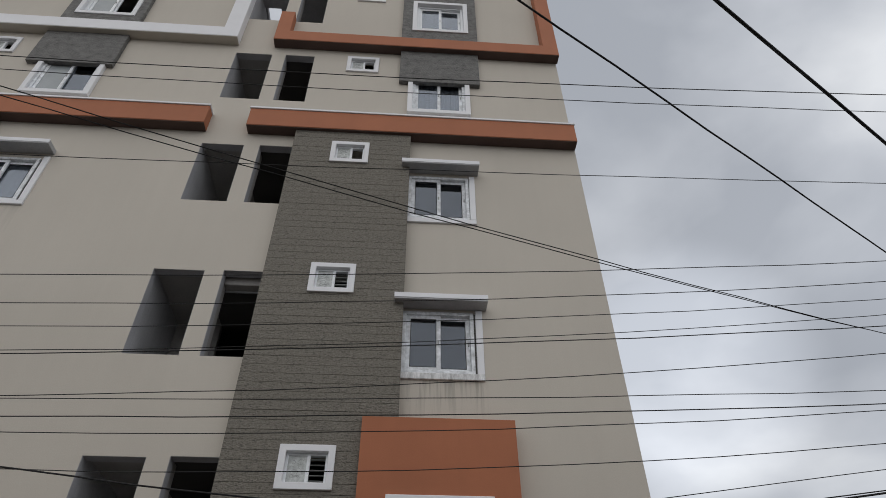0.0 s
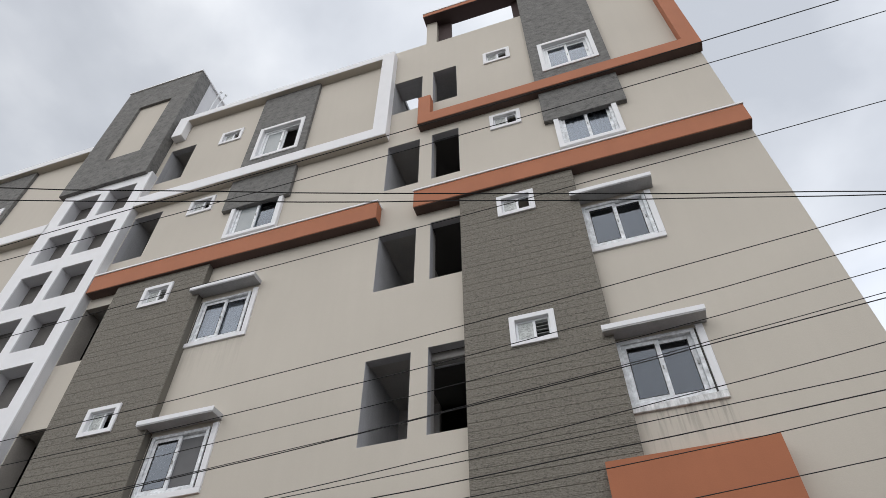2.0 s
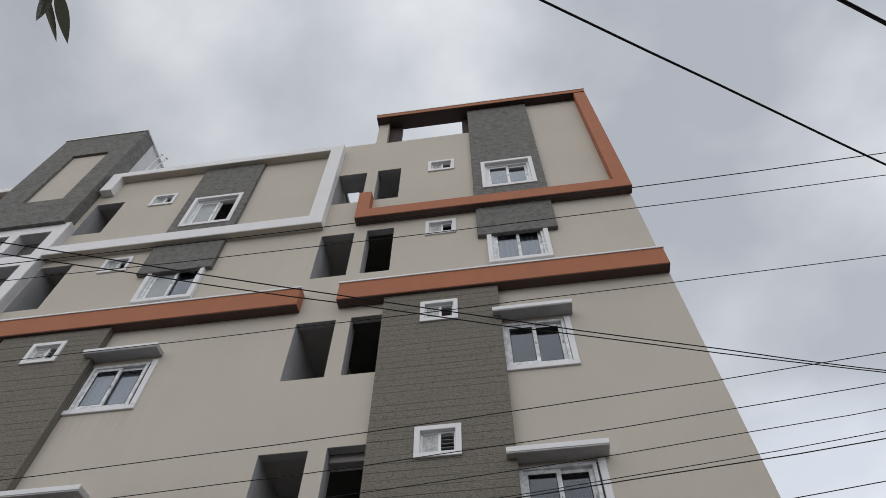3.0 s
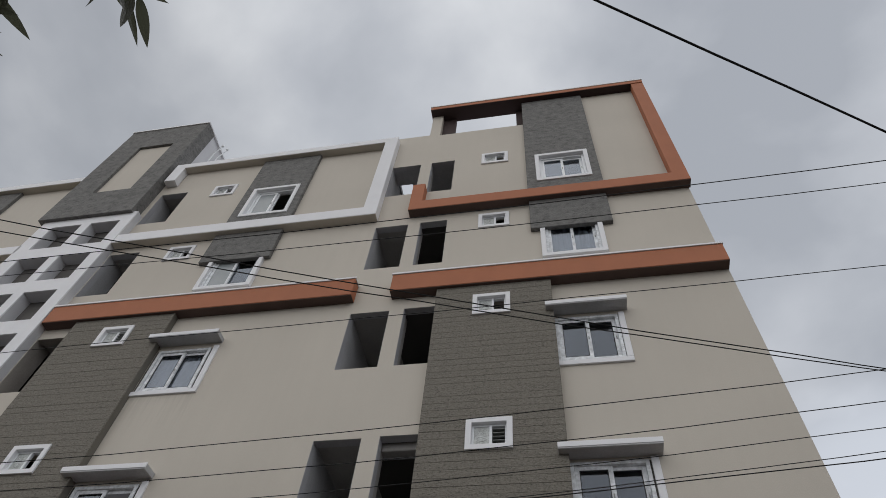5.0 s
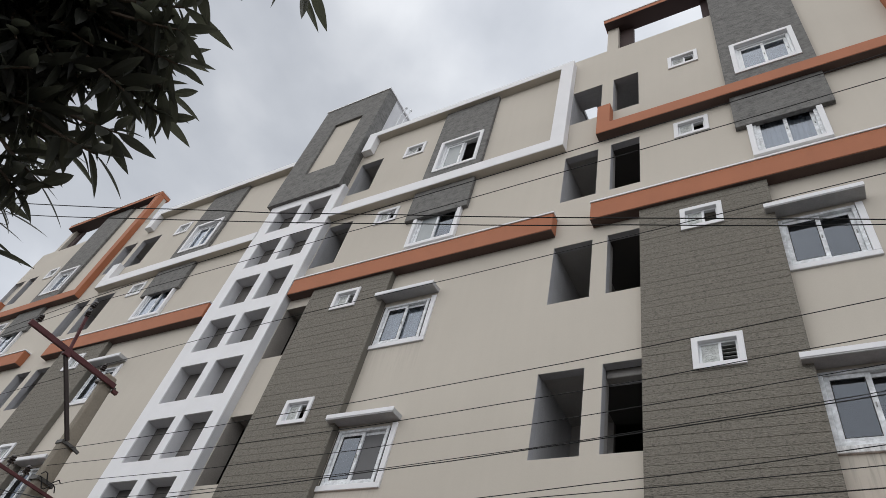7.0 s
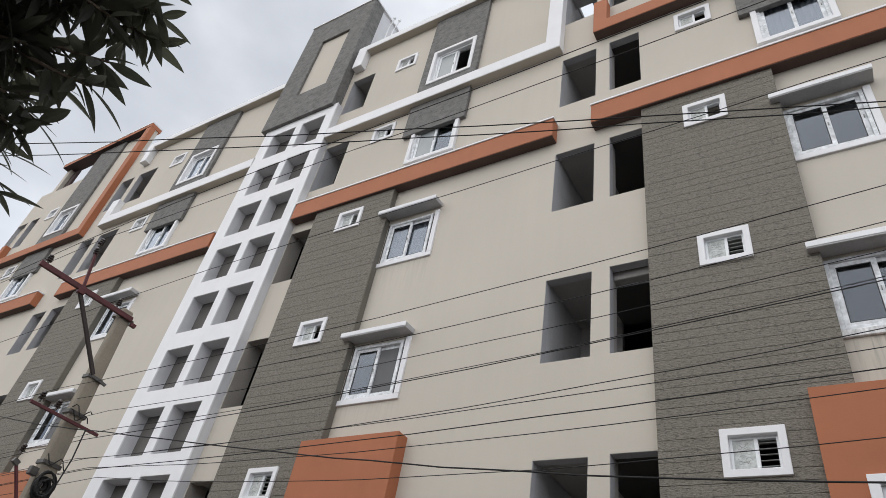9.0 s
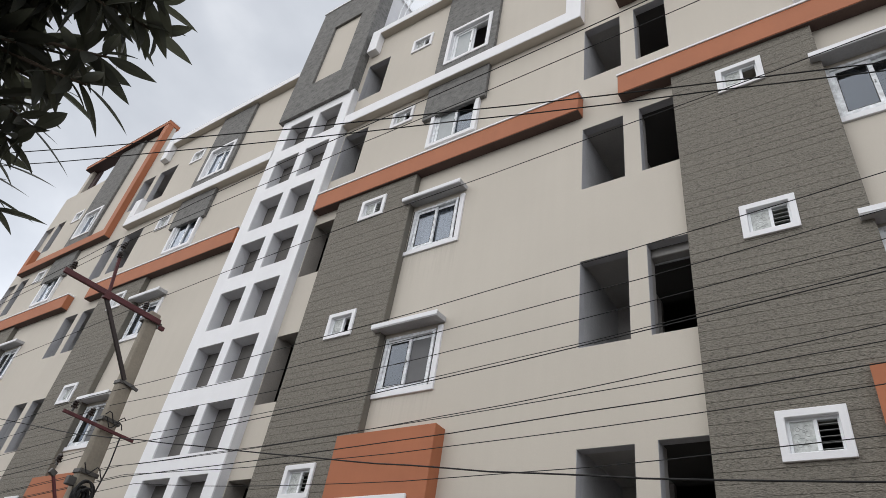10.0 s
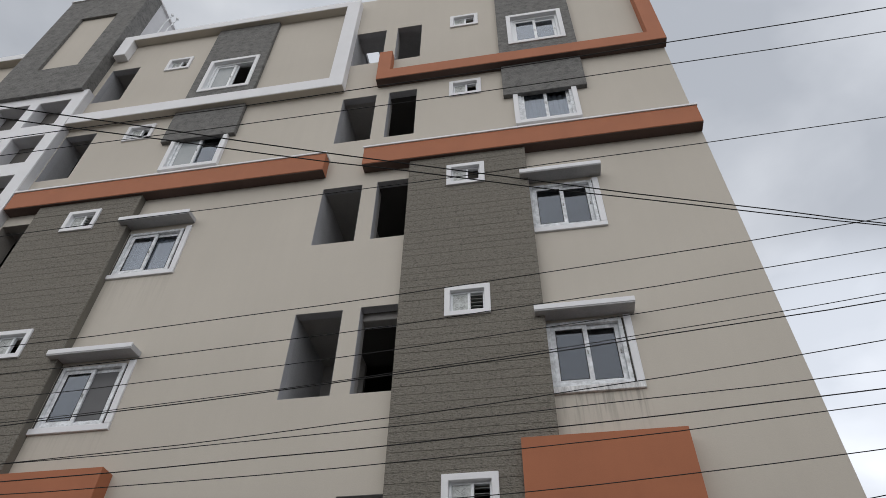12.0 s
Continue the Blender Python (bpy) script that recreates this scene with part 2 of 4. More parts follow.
LEAF = leaf_material("dark_green_leaf", (0.050, 0.052, 0.043), (0.085, 0.090, 0.062))
BARK = material("grey_brown_bark", (0.12, 0.09, 0.065), 0.9, 0.4, 25, 4.0, 0.8)
ASPHALT = material("worn_asphalt", (0.05, 0.05, 0.05), 0.95, 0.3, 60, 0.6, 0.5)
EARTH = material("dusty_ground", (0.13, 0.11, 0.085), 0.95, 0.25, 30, 0.3, 0.4)


# ---- building helpers ----
def box(bm, x0, x1, y0, y1, z0, z1):
    v = [bm.verts.new(p) for p in ((x0, y0, z0), (x1, y0, z0), (x1, y1, z0), (x0, y1, z0), (x0, y0, z1), (x1, y0, z1), (x1, y1, z1), (x0, y1, z1))]
    for f in ((0, 3, 2, 1), (4, 5, 6, 7), (0, 1, 5, 4), (1, 2, 6, 5), (2, 3, 7, 6), (3, 0, 4, 7)):
        bm.faces.new([v[i] for i in f])
    return v


def rounded(bm, width=0.008):
    bmesh.ops.bevel(bm, geom=bm.edges[:], offset=width, segments=1, affect="EDGES", clamp_overlap=True)
    return bm


def boxes(*all_sizes, bevel=0.0):
    bm = bmesh.new()
    for sizes in all_sizes:
        box(bm, *sizes)
    return rounded(bm, bevel) if bevel else bm


def tube(bm, points, r0, r1=None, sides=8, close=True):
    """A round bar along points, tapering from r0 to r1."""
    r1 = r0 if r1 is None else r1
    rings = []
    pts = [Vector(p) for p in points]
    for i, p in enumerate(pts):
        d = (pts[min(i + 1, len(pts) - 1)] - pts[max(i - 1, 0)]).normalized()
        a = d.cross(Vector((0.13, 0.31, 0.94))).normalized()
        b = d.cross(a)
        r = r0 + (r1 - r0) * i / max(len(pts) - 1, 1)
        rings.append([bm.verts.new(p + r * (math.cos(u) * a + math.sin(u) * b)) for u in [2 * math.pi * k / sides for k in range(sides)]])
    for one, two in zip(rings, rings[1:]):
        for k in range(sides):
            bm.faces.new((one[k], one[(k + 1) % sides], two[(k + 1) % sides], two[k]))
    if close:
        bm.faces.new(rings[0][::-1])
        bm.faces.new(rings[-1])
    return bm


def lathe(bm, profile, at, axis=(0, 0, 1), sides=12):
    """A turned shape: profile of (radius, height) along axis from the point at."""
    turn = Vector((0, 0, 1)).rotation_difference(Vector(axis)).to_matrix()
    rings = []
    for r, h in profile:
        rings.append([bm.verts.new(Vector(at) + turn @ Vector((r * math.cos(u), r * math.sin(u), h))) for u in [2 * math.pi * k / sides for k in range(sides)]])
    for one, two in zip(rings, rings[1:]):
        for k in range(sides):
            bm.faces.new((one[k], one[(k + 1) % sides], two[(k + 1) % sides], two[k]))
    bm.faces.new(rings[0][::-1])
    bm.faces.new(rings[-1])
    return bm


def ring_wall(bm, xs, zs, y0, y1, solid, reveal=False):
    """A wall of thickness y0..y1 over a lattice of xs and zs; solid(i, j) tells which cells are filled."""
    nx, nz = len(xs) - 1, len(zs) - 1
    full = [[solid(i, j) for j in range(nz)] for i in range(nx)]
    vert = {}

    def v(i, j, k):
        if (i, j, k) not in vert:
            vert[i, j, k] = bm.verts.new((xs[i], (y0, y1)[k], zs[j]))
        return vert[i, j, k]

    def is_full(i, j):
        return 0 <= i < nx and 0 <= j < nz and full[i][j]

    for i in range(nx):
        for j in range(nz):
            if not full[i][j]:
                continue
            bm.faces.new((v(i, j, 0), v(i + 1, j, 0), v(i + 1, j + 1, 0), v(i, j + 1, 0)))
            bm.faces.new((v(i, j, 1), v(i, j + 1, 1), v(i + 1, j + 1, 1), v(i + 1, j, 1)))
            sides = []
            if not is_full(i - 1, j):
                sides.append((v(i, j, 0), v(i, j + 1, 0), v(i, j + 1, 1), v(i, j, 1)))
            if not is_full(i + 1, j):
                sides.append((v(i + 1, j, 0), v(i + 1, j, 1), v(i + 1, j + 1, 1), v(i + 1, j + 1, 0)))
            if not is_full(i, j - 1):
                sides.append((v(i, j, 0), v(i, j, 1), v(i + 1, j, 1), v(i + 1, j, 0)))
            if not is_full(i, j + 1):
                sides.append((v(i, j + 1, 0), v(i + 1, j + 1, 0), v(i + 1, j + 1, 1), v(i, j + 1, 1)))
            for side in sides:
                bm.faces.new(side).material_index = 1 if reveal else 0
    return bm


def holed_wall(x0, x1, z0, z1, y0, y1, holes, reveal=False):
    xs = sorted({x0, x1} | {h[k] for h in holes for k in (0, 1) if x0 < h[k] < x1})
    zs = sorted({z0, z1} | {h[k] for h in holes for k in (2, 3) if z0 < h[k] < z1})

    def solid(i, j):
        x, z = (xs[i] + xs[i + 1]) / 2, (zs[j] + zs[j + 1]) / 2
        return not any(h[0] < x < h[1] and h[2] < z < h[3] for h in holes)

    return ring_wall(bmesh.new(), xs, zs, y0, y1, solid, reveal)


def holed_plate(x0, x1, y0, y1, z0, z1, hole):
    """A level slab with one rectangular hole (x0, x1, y0, y1)."""
    bm = holed_wall(x0, x1, y0, y1, -z1, -z0, [hole])
    for v in bm.verts:
        v.co = (v.co.x, v.co.z, -v.co.y)
    return bm


def part(name, bm, mat, parent=None, label=""):
    me = bpy.data.meshes.new(name)
    bm.normal_update()
    bm.to_mesh(me)
    bm.free()
    me.materials.append(mat)
    ob = new(name, me)
    ob.parent = parent
    if label:
        ob["label"] = label
    return ob


def empty(name, at=(0, 0, 0)):
    ob = new(name)
    ob.location = at
    return ob


# ---- the apartment building: plan ----
W = 8.25            # front face of the wall
TH = 0.15           # wall thickness
FR = 8.03           # front of frames, cornices and the stair grid
CL = 8.10           # front of the strip cladding
SILL = {1: 3.46, 2: 6.46, 3: 9.50, 4: 12.42, 5: 15.48}
HEAD = {1: 5.00, 2: 7.98, 3: 10.99, 4: 14.05, 5: 17.03}
BATH = {1: 4.57, 2: 7.52, 3: 10.46, 4: 13.56, 5: 16.61}
WIN = {1: 3.20, 2: 6.19, 3: 9.19, 4: 12.18, 5: 15.13}
WIN_H = {1: 1.30, 2: 1.19, 3: 1.19, 4: 1.35, 5: 1.43}

building = tagged(empty("apartment_building"), "five-storey beige apartment block with grey cladding and terracotta bands", "building")

GRID_X0, GRID_X1 = -12.50, -9.76

def pair_holes(d):
    out = []
    for k in range(1, 6):
        out.append((-3.03 + d, -2.27 + d, SILL[k], HEAD[k]))
        out.append((-1.99 + d, -1.37 + d, SILL[k], HEAD[k] + 0.02))
    return out


ORANGE_SHIFTS = (0.0, -24.85)
WHITE_SHIFTS = (0.0, -9.65)
BACK = 17.0
holes = []
for d in ORANGE_SHIFTS:
    holes += pair_holes(d)
    for k in range(1, 6):
        holes.append((-0.60 + d, -0.04 + d, BATH[k] + 0.07, BATH[k] + 0.49))
        if k < 4:
            holes.append((0.77 + d, 1.84 + d, WIN[k] + 0.11, WIN[k] + WIN_H[k] - 0.04))
        else:
            holes.append((0.74 + d, 1.90 + d, WIN[k] + (0.06, 0.16)[k - 4], WIN[k] + WIN_H[k] - (0.06, 0.03)[k - 4]))
    holes.append((-1.90 + d, 0.5 + d, 18.78, 20.18))
for d in WHITE_SHIFTS:
    for k in range(1, 6):
        holes.append((-8.08 + d, -7.53 + d, BATH[k] + 0.07, BATH[k] + 0.49))
        holes.append((-6.71 + d, -5.51 + d, WIN[k] + (0.11 if k < 4 else 0.06), WIN[k] + WIN_H[k] - 0.06))
for k in range(1, 6):
    holes.append((-9.74, -8.94, SILL[k] + 0.04, HEAD[k] + 0.05))
    holes.append((-20.73, -19.98, SILL[k], HEAD[k]))
    holes.append((-19.68, -18.64, SILL[k], HEAD[k]))
holes.append((-12.3, -9.86, 0.3, 15.75))

# top line of the parapets, stretch by stretch
tops = ((-27.88, -27.05, 18.86), (-27.05, -20.95, 20.18), (-20.95, -12.45, 18.50), (-12.45, -9.93, 21.1), (-9.93, -3.15, 18.50), (-3.15, -2.2, 18.86), (-2.2, 3.90, 20.18))
for x0, x1, top in tops:
    mine = [h for h in holes if h[1] > x0 and h[0] < x1]
    part("wall", holed_wall(x0, x1, 0.0, top, W, W + TH, mine), BEIGE, building, "beige painted plaster front wall")
# flat roof, storey floors, sides and back
part("roof", holed_plate(-27.65, 3.67, W + TH, BACK - 0.25, 17.35, 17.5, (-3.03, -2.62, W + TH + 0.42, W + TH + 2.6)), CEMENT, building, "flat concrete roof slab")
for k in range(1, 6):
    # slabs get the near-black colour too, as shade of the rooms
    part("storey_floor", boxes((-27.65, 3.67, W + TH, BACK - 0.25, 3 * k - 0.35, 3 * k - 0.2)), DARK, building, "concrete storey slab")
for x0, x1 in ((3.67, 3.90), (-27.88, -27.65)):
    part("side_wall", boxes((x0, x1, W + TH, BACK, 0, 18.5)), BEIGE, building, "beige painted side wall")
part("back_wall", boxes((-27.65, 3.67, BACK - 0.25, BACK, 0, 18.4)), BEIGE, building, "beige painted back wall")


def recess(x0, x1, z0, z1, depth, back_to=None, light_well=False, cheek=None):
    """A bare utility balcony behind openings: floor, ceiling, cheeks and a back wall, open to the front."""
    y0, y1 = W + TH, W + TH + depth
    xb = x1 if back_to is None else back_to
    room = part("balcony_floor", boxes((x0 - 0.1, x1 + 0.1, y0, y1 + 0.1, z0 - 0.08, z0)), CEMENT, building, "bare cement balcony floor")
    # short cheeks of the lower storeys use the copy with painted-in dimness
    part("balcony_cheek", boxes((x0 - 0.1, x0, y0, y1 if cheek is None else y0 + cheek, z0, z1)), CEMENT if cheek is None or z0 > 11 else DIM_REVEAL, room, "grey cement plaster side wall")
    # far darker than the cheek opposite: the shade is in its colour
    part("balcony_cheek", boxes((x1, x1 + 0.1, y0, y1 + 2.0, z0, z1)), DARK, room, "plaster side wall darkened in colour for shade")
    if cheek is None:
        # back and ceiling take the shade-toned copy of the cement
        part("balcony_back", boxes((x0 - 0.1, xb, y1, y1 + 0.1, z0, z1)), BROWN, room, "brownish back wall, toned darker for shade")
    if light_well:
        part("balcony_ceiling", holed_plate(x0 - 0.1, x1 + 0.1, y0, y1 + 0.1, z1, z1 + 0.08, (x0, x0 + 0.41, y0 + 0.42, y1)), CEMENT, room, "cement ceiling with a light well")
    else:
        part("balcony_ceiling", boxes((x0 - 0.1, xb, y0, y1 + 0.1, z1, z1 + 0.08)), BROWN, room, "balcony ceiling toned darker for shade")
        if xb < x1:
            # shade towards the rooms comes from the near-black colour
            part("lobby_ceiling", boxes((xb, x1 + 0.1, y0, y1 + 0.1, z1, z1 + 0.08)), DARK, room, "ceiling towards the rooms, darkened in colour for shade")
    return room


def lining(x0, x1, z0, z1, mat=None):
    """Thin grey plaster on the inside faces of an opening."""
    bm = holed_wall(x0 - 0.001, x1 + 0.001, z0 - 0.001, z1 + 0.001, W + 0.004, W + TH + 0.01, [(x0 + 0.004, x1 - 0.004, z0 + 0.004, z1 - 0.004)])
    part("opening_lining", bm, mat or REVEAL, building, "grey plaster lining of an opening")


for h in holes:
    if h[1] - h[0] < 1.05 and h[3] - h[2] > 1.3 and not (h[3] - h[2] < 1.4 and h[1] - h[0] > 1.0):
        # lower stair-side linings get the darker copy, shade put into its colour
        lining(*h, DIM_REVEAL if h[0] == -9.74 and h[3] < 12 else REVEAL)
for d in ORANGE_SHIFTS:
    for k in range(1, 6):
        recess(-3.03 + d, -1.37 + d, SILL[k] - 0.25, HEAD[k] + 0.05, 1.35, -2.3 + d, k == 5 and d == 0)
        # pillar and beam are shade-toned like the balcony back
        part("inner_pillar", boxes((-2.26 + d, -2.0 + d, W + TH, W + TH + 0.2, SILL[k] - 0.25, HEAD[k] + 0.05), bevel=0.008), BROWN, building, "plaster pillar between two openings, toned for shade")
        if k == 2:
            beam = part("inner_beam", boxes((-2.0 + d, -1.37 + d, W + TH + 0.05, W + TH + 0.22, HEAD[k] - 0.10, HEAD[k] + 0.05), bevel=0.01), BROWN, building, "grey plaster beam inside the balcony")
            part("beam_lip", boxes((-2.0 + d, -1.37 + d, W + TH + 0.20, W + TH + 0.23, HEAD[k] - 0.125, HEAD[k] - 0.10), bevel=0.004), REVEAL, beam, "pale lip of the beam")
for k in range(1, 6):
    recess(-9.74, -8.94, SILL[k] - 0.25, HEAD[k] + 0.1, 2.2, cheek=0.27 if k < 4 else 0.45)
    recess(-20.73, -18.64, SILL[k] - 0.25, HEAD[k] + 0.05, 1.6)


# ---- windows ----
def sliding_window(x0, x1, z0, z1, y, lean, left_trim=True, head_trim=True, open_right=False, curtain=0.0, screen=False, gap=0.0, shift=0.0, pale_left=False):
    """A two-leaf sliding window in a white plaster surround. x0..z1: outer edge of the surround, y: its wall face."""
    t = 0.10
    bm = bmesh.new()
    if left_trim and head_trim:
        bm = holed_wall(x0, x1, z0, z1, y - 0.035, y + 0.22, [(x0 + t, x1 - t, z0 + t, z1 - t)])
    else:
        box(bm, x1 - t, x1, y - 0.035, y + 0.1, z0 + t, z1)
    if left_trim and not head_trim:
        box(bm, x0, x0 + t, y - 0.035, y + 0.1, z0 + t, z1)
    if head_trim and not left_trim:
        box(bm, x0 + (t if left_trim else 0), x1 - t, y - 0.035, y + 0.1, z1 - t, z1)
    win = part("window", rounded(bm, 0.006), WHITE, building, "white sliding window in a plaster surround")
    if not head_trim:
        part("window_sill", boxes((x0, x1, y - 0.038, y + 0.1, z0, z0 + t - 0.001), bevel=0.006), GRIMY if lean and 6 < z0 < 7 and x0 > 0 else WHITE, win, "white sill streaked with grime" if lean and 6 < z0 < 7 and x0 > 0 else "")
    a, b, c, e = x0 + t + shift, x1 - t - gap, z0 + t, z1 - (t if head_trim else 0.02) - min(gap / 2, 0.016)
    f, yf = 0.055, y + (-0.012 if not head_trim else 0.02 if z0 < 15 else 0.06)
    part("window_frame", boxes((a, a + f, yf, yf + 0.09, c, e), (b - f, b, yf, yf + 0.09, c, e), (a + f, b - f, yf, yf + 0.09, c, c + f), (a + f, b - f, yf, yf + 0.09, e - f, e), bevel=0.004), FILM if lean else UPVC, win, "white plastic outer frame")
    m = (a + b) / 2
    leaves = [(a + f, m + 0.036, yf + 0.026), (m - 0.036, b - f, yf + 0.062)]
    if open_right:
        leaves[1] = (a + f + 0.05, m + 0.08, yf + 0.062)
    for x, xx, ys in leaves:
        g = 0.062
        sash = part("sash", boxes((x, x + g, ys, ys + 0.035, c + f, e - f), (xx - g, xx, ys, ys + 0.035, c + f, e - f), (x + g, xx - g, ys, ys + 0.035, c + f, c + f + g), (x + g, xx - g, ys, ys + 0.035, e - f - g, e - f), bevel=0.004), FILM if lean else UPVC, win, "white sliding leaf with scuffed film")
        # left leaf: reflection and curtain are painted as one pale colour
        frosted = pale_left and x == a + f
        pane = part("pane", boxes((x + g, xx - g, ys + 0.012, ys + 0.018, c + f + g, e - f - g)), PALE_PANE if frosted else GLASS, win, "pale pane with sky reflection put into its colour" if frosted else "tinted reflecting glass pane")
        pane.visible_shadow = False
        if gap:
            q, u0, u1, v0, v1 = 0.011, x + g, xx - g, c + f + g, e - f - g
            part("gasket", boxes((u0, u0 + q, ys + 0.004, ys + 0.012, v0, v1), (u1 - q, u1, ys + 0.004, ys + 0.012, v0, v1), (u0 + q, u1 - q, ys + 0.004, ys + 0.012, v0, v0 + q), (u0 + q, u1 - q, ys + 0.004, ys + 0.012, v1 - q, v1)), RUBBER, win, "black rubber gasket round the glass")
    if screen:
        x, xx, ys = leaves[1]
        part("insect_screen", boxes((x + 0.062, xx - 0.062, ys - 0.004, ys, c + f + 0.062, e - f - 0.062)), SCREEN, win, "dark grey insect screen")
    part("handle", boxes((m - 0.008, m + 0.008, yf + 0.006, yf + 0.027, (c + e) / 2 - 0.03, (c + e) / 2 + 0.03), bevel=0.003), LOUVRE, win, "small dark latch")
    part("handle", boxes((b - f - 0.035, b - f - 0.019, yf + 0.042, yf + 0.063, (c + e) / 2 - 0.03, (c + e) / 2 + 0.03), bevel=0.003), LOUVRE, win, "small dark latch")
    if gap:
        # dark backing of the unsealed joint; the lowest strip draws a shadow line
        part("open_joint", boxes((b, b + gap, yf + 0.02, yf + 0.07, c, e), (a, b, yf + 0.02, yf + 0.07, e, e + 0.016), (a - 0.035, a, yf + 0.008, yf + 0.07, c, e), (a, b, yf - 0.003, yf, c - 0.010, c + 0.002)), DARK, win, "dark strips for the unsealed joint and a shadow line")
    if curtain:
        bm = bmesh.new()
        n = 28
        cols = []
        for i in range(n + 1):
            x = a + f + curtain * (b - a - 2 * f) * i / n
            yy = yf + 0.13 + 0.02 * math.sin(i * 1.9) + 0.01 * math.sin(i * 4.3)
            cols.append((bm.verts.new((x, yy, c + 0.03)), bm.verts.new((x, yy, e))))
        for p, q in zip(cols, cols[1:]):
            bm.faces.new((p[0], q[0], q[1], p[1]))
        part("curtain", bm, CURTAIN, win, "pale net curtain behind the glass")
    return win


def bath_window(x0, z0, y, louvred):
    """A small bathroom window: one fixed frosted half, one louvred or open half."""
    x1, z1, t = x0 + 0.68, z0 + 0.56, 0.085
    win = part("bathroom_window", rounded(holed_wall(x0, x1, z0, z1, y - 0.035, y + 0.1, [(x0 + t, x1 - t, z0 + t, z1 - t)]), 0.005), WHITE, building, "small white bathroom window")
    a, b, c, e, f, yf = x0 + t, x1 - t, z0 + t, z1 - t, 0.03, y + 0.035
    m = (a + b) / 2 + 0.02
    part("window_frame", boxes((a, a + f, yf, yf + 0.06, c, e), (b - f, b, yf, yf + 0.06, c, e), (a + f, b - f, yf, yf + 0.06, c, c + f), (a + f, b - f, yf, yf + 0.06, e - f, e), (m - 0.02, m + 0.02, yf - 0.004, yf + 0.05, c + f, e - f), bevel=0.003), UPVC, win, "white plastic frame")
    part("frosted_pane", boxes((a + f, m - 0.02, yf + 0.015, yf + 0.022, c + f, e - f)), FROST, win, "patterned frosted glass half")
    cx, cz = (a + f + m - 0.02) / 2, (c + e) / 2
    for mx, mz, r, turn0, turn1 in ((0.01, 0.06, 0.013, 0, 6.28), (-0.045, 0.085, 0.022, 0, 6.28), (-0.02, -0.06, 0.05, 0.3, 3.0), (0.04, -0.07, 0.035, 0.2, 4.6), (0.0, -0.02, 0.07, 3.6, 5.6), (-0.05, -0.09, 0.02, 0, 6.28), (0.05, 0.03, 0.03, 1.2, 5.4), (0.045, 0.10, 0.025, 0, 4.4), (-0.06, 0.0, 0.035, 0.2, 3.4), (0.01, -0.12, 0.04, 0.1, 2.9), (-0.01, 0.115, 0.03, 3.0, 6.1)):
        part("etched_scroll", tube(bmesh.new(), [(cx + mx + r * math.cos(u), yf + 0.014, cz + mz + r * math.sin(u)) for u in [turn0 + (turn1 - turn0) * i / 12 for i in range(13)]], 0.0022, sides=4), LOUVRE, win, "thin grey etched scroll on the glass")
    if louvred:
        for i in range(5):
            z = c + f - 0.015 + i * (e - c - 2 * f) / 5
            bm = boxes((m + 0.02, b - f, -0.032, 0.032, -0.003, 0.003))
            bmesh.ops.rotate(bm, verts=bm.verts, cent=(0, 0, 0), matrix=Matrix.Rotation(radians(14), 3, "X"))
            bmesh.ops.translate(bm, verts=bm.verts, vec=(0, yf + 0.035, z + 0.04))
            part("louvre_blade", bm, LOUVRE, win, "dark glass louvre blade")
    return win


for d in ORANGE_SHIFTS:
    for k in range(1, 6):
        y = CL if k <= 3 else W
        bath_window(-0.662 + d, BATH[k], y, k <= 2)
    for k in (2, 3, 4, 5):
        sliding_window((0.60, 0.66, 0.69)[max(0, k - 3)] + d, (1.93 if k < 5 else 1.97) + d, WIN[k] + (0.10 if k == 5 else 0), WIN[k] + WIN_H[k] + (0.03 if k == 5 else 0), (W, W - 0.05, W - 0.08)[max(0, k - 3)], k < 5, k >= 4, k >= 4, curtain=1.0 if k == 4 else 0.0, gap={2: 0.026, 3: 0.008}.get(k, 0.0), shift=0.062 if k < 4 else 0.0)
    sliding_window(0.65 + d, 1.93 + d, WIN[1], WIN[1] + WIN_H[1], FR - 0.02, True, open_right=d == 0)
for d in WHITE_SHIFTS:
    for k in range(1, 6):
        bath_window(-8.13 + d, BATH[k], CL if k <= 3 else W, k in (1, 3))
    for k in (2, 3, 4, 5):
        sliding_window((-6.76 if k > 3 else -6.83) + d, -5.46 + d, WIN[k], WIN[k] + WIN_H[k], (W, W - 0.05, W - 0.08)[max(0, k - 3)], k < 5, k >= 4, k >= 4, open_right=k == 5 and d == 0, curtain=0.5 if k >= 4 and d == 0 else 1.0 if k >= 3 else 0.0, screen=k == 2, gap=0.05 if k < 4 else 0.0, shift=0.055 if k < 4 else 0.0, pale_left=k >= 4 and d == 0)
    sliding_window(-6.76 + d, -5.44 + d, WIN[1], WIN[1] + WIN_H[1], FR - 0.02, False)


# plain room walls seen through the windows that stand open
for x0, x1, k in ((-7.4, -4.9, 5), (0.1, 2.5, 1)):
    part("room_wall", boxes((x0, x1, W + 1.3, W + 1.4, 3 * k - 0.19, 3 * k + 2.6)), BEIGE, building, "dim beige room wall behind an open window")


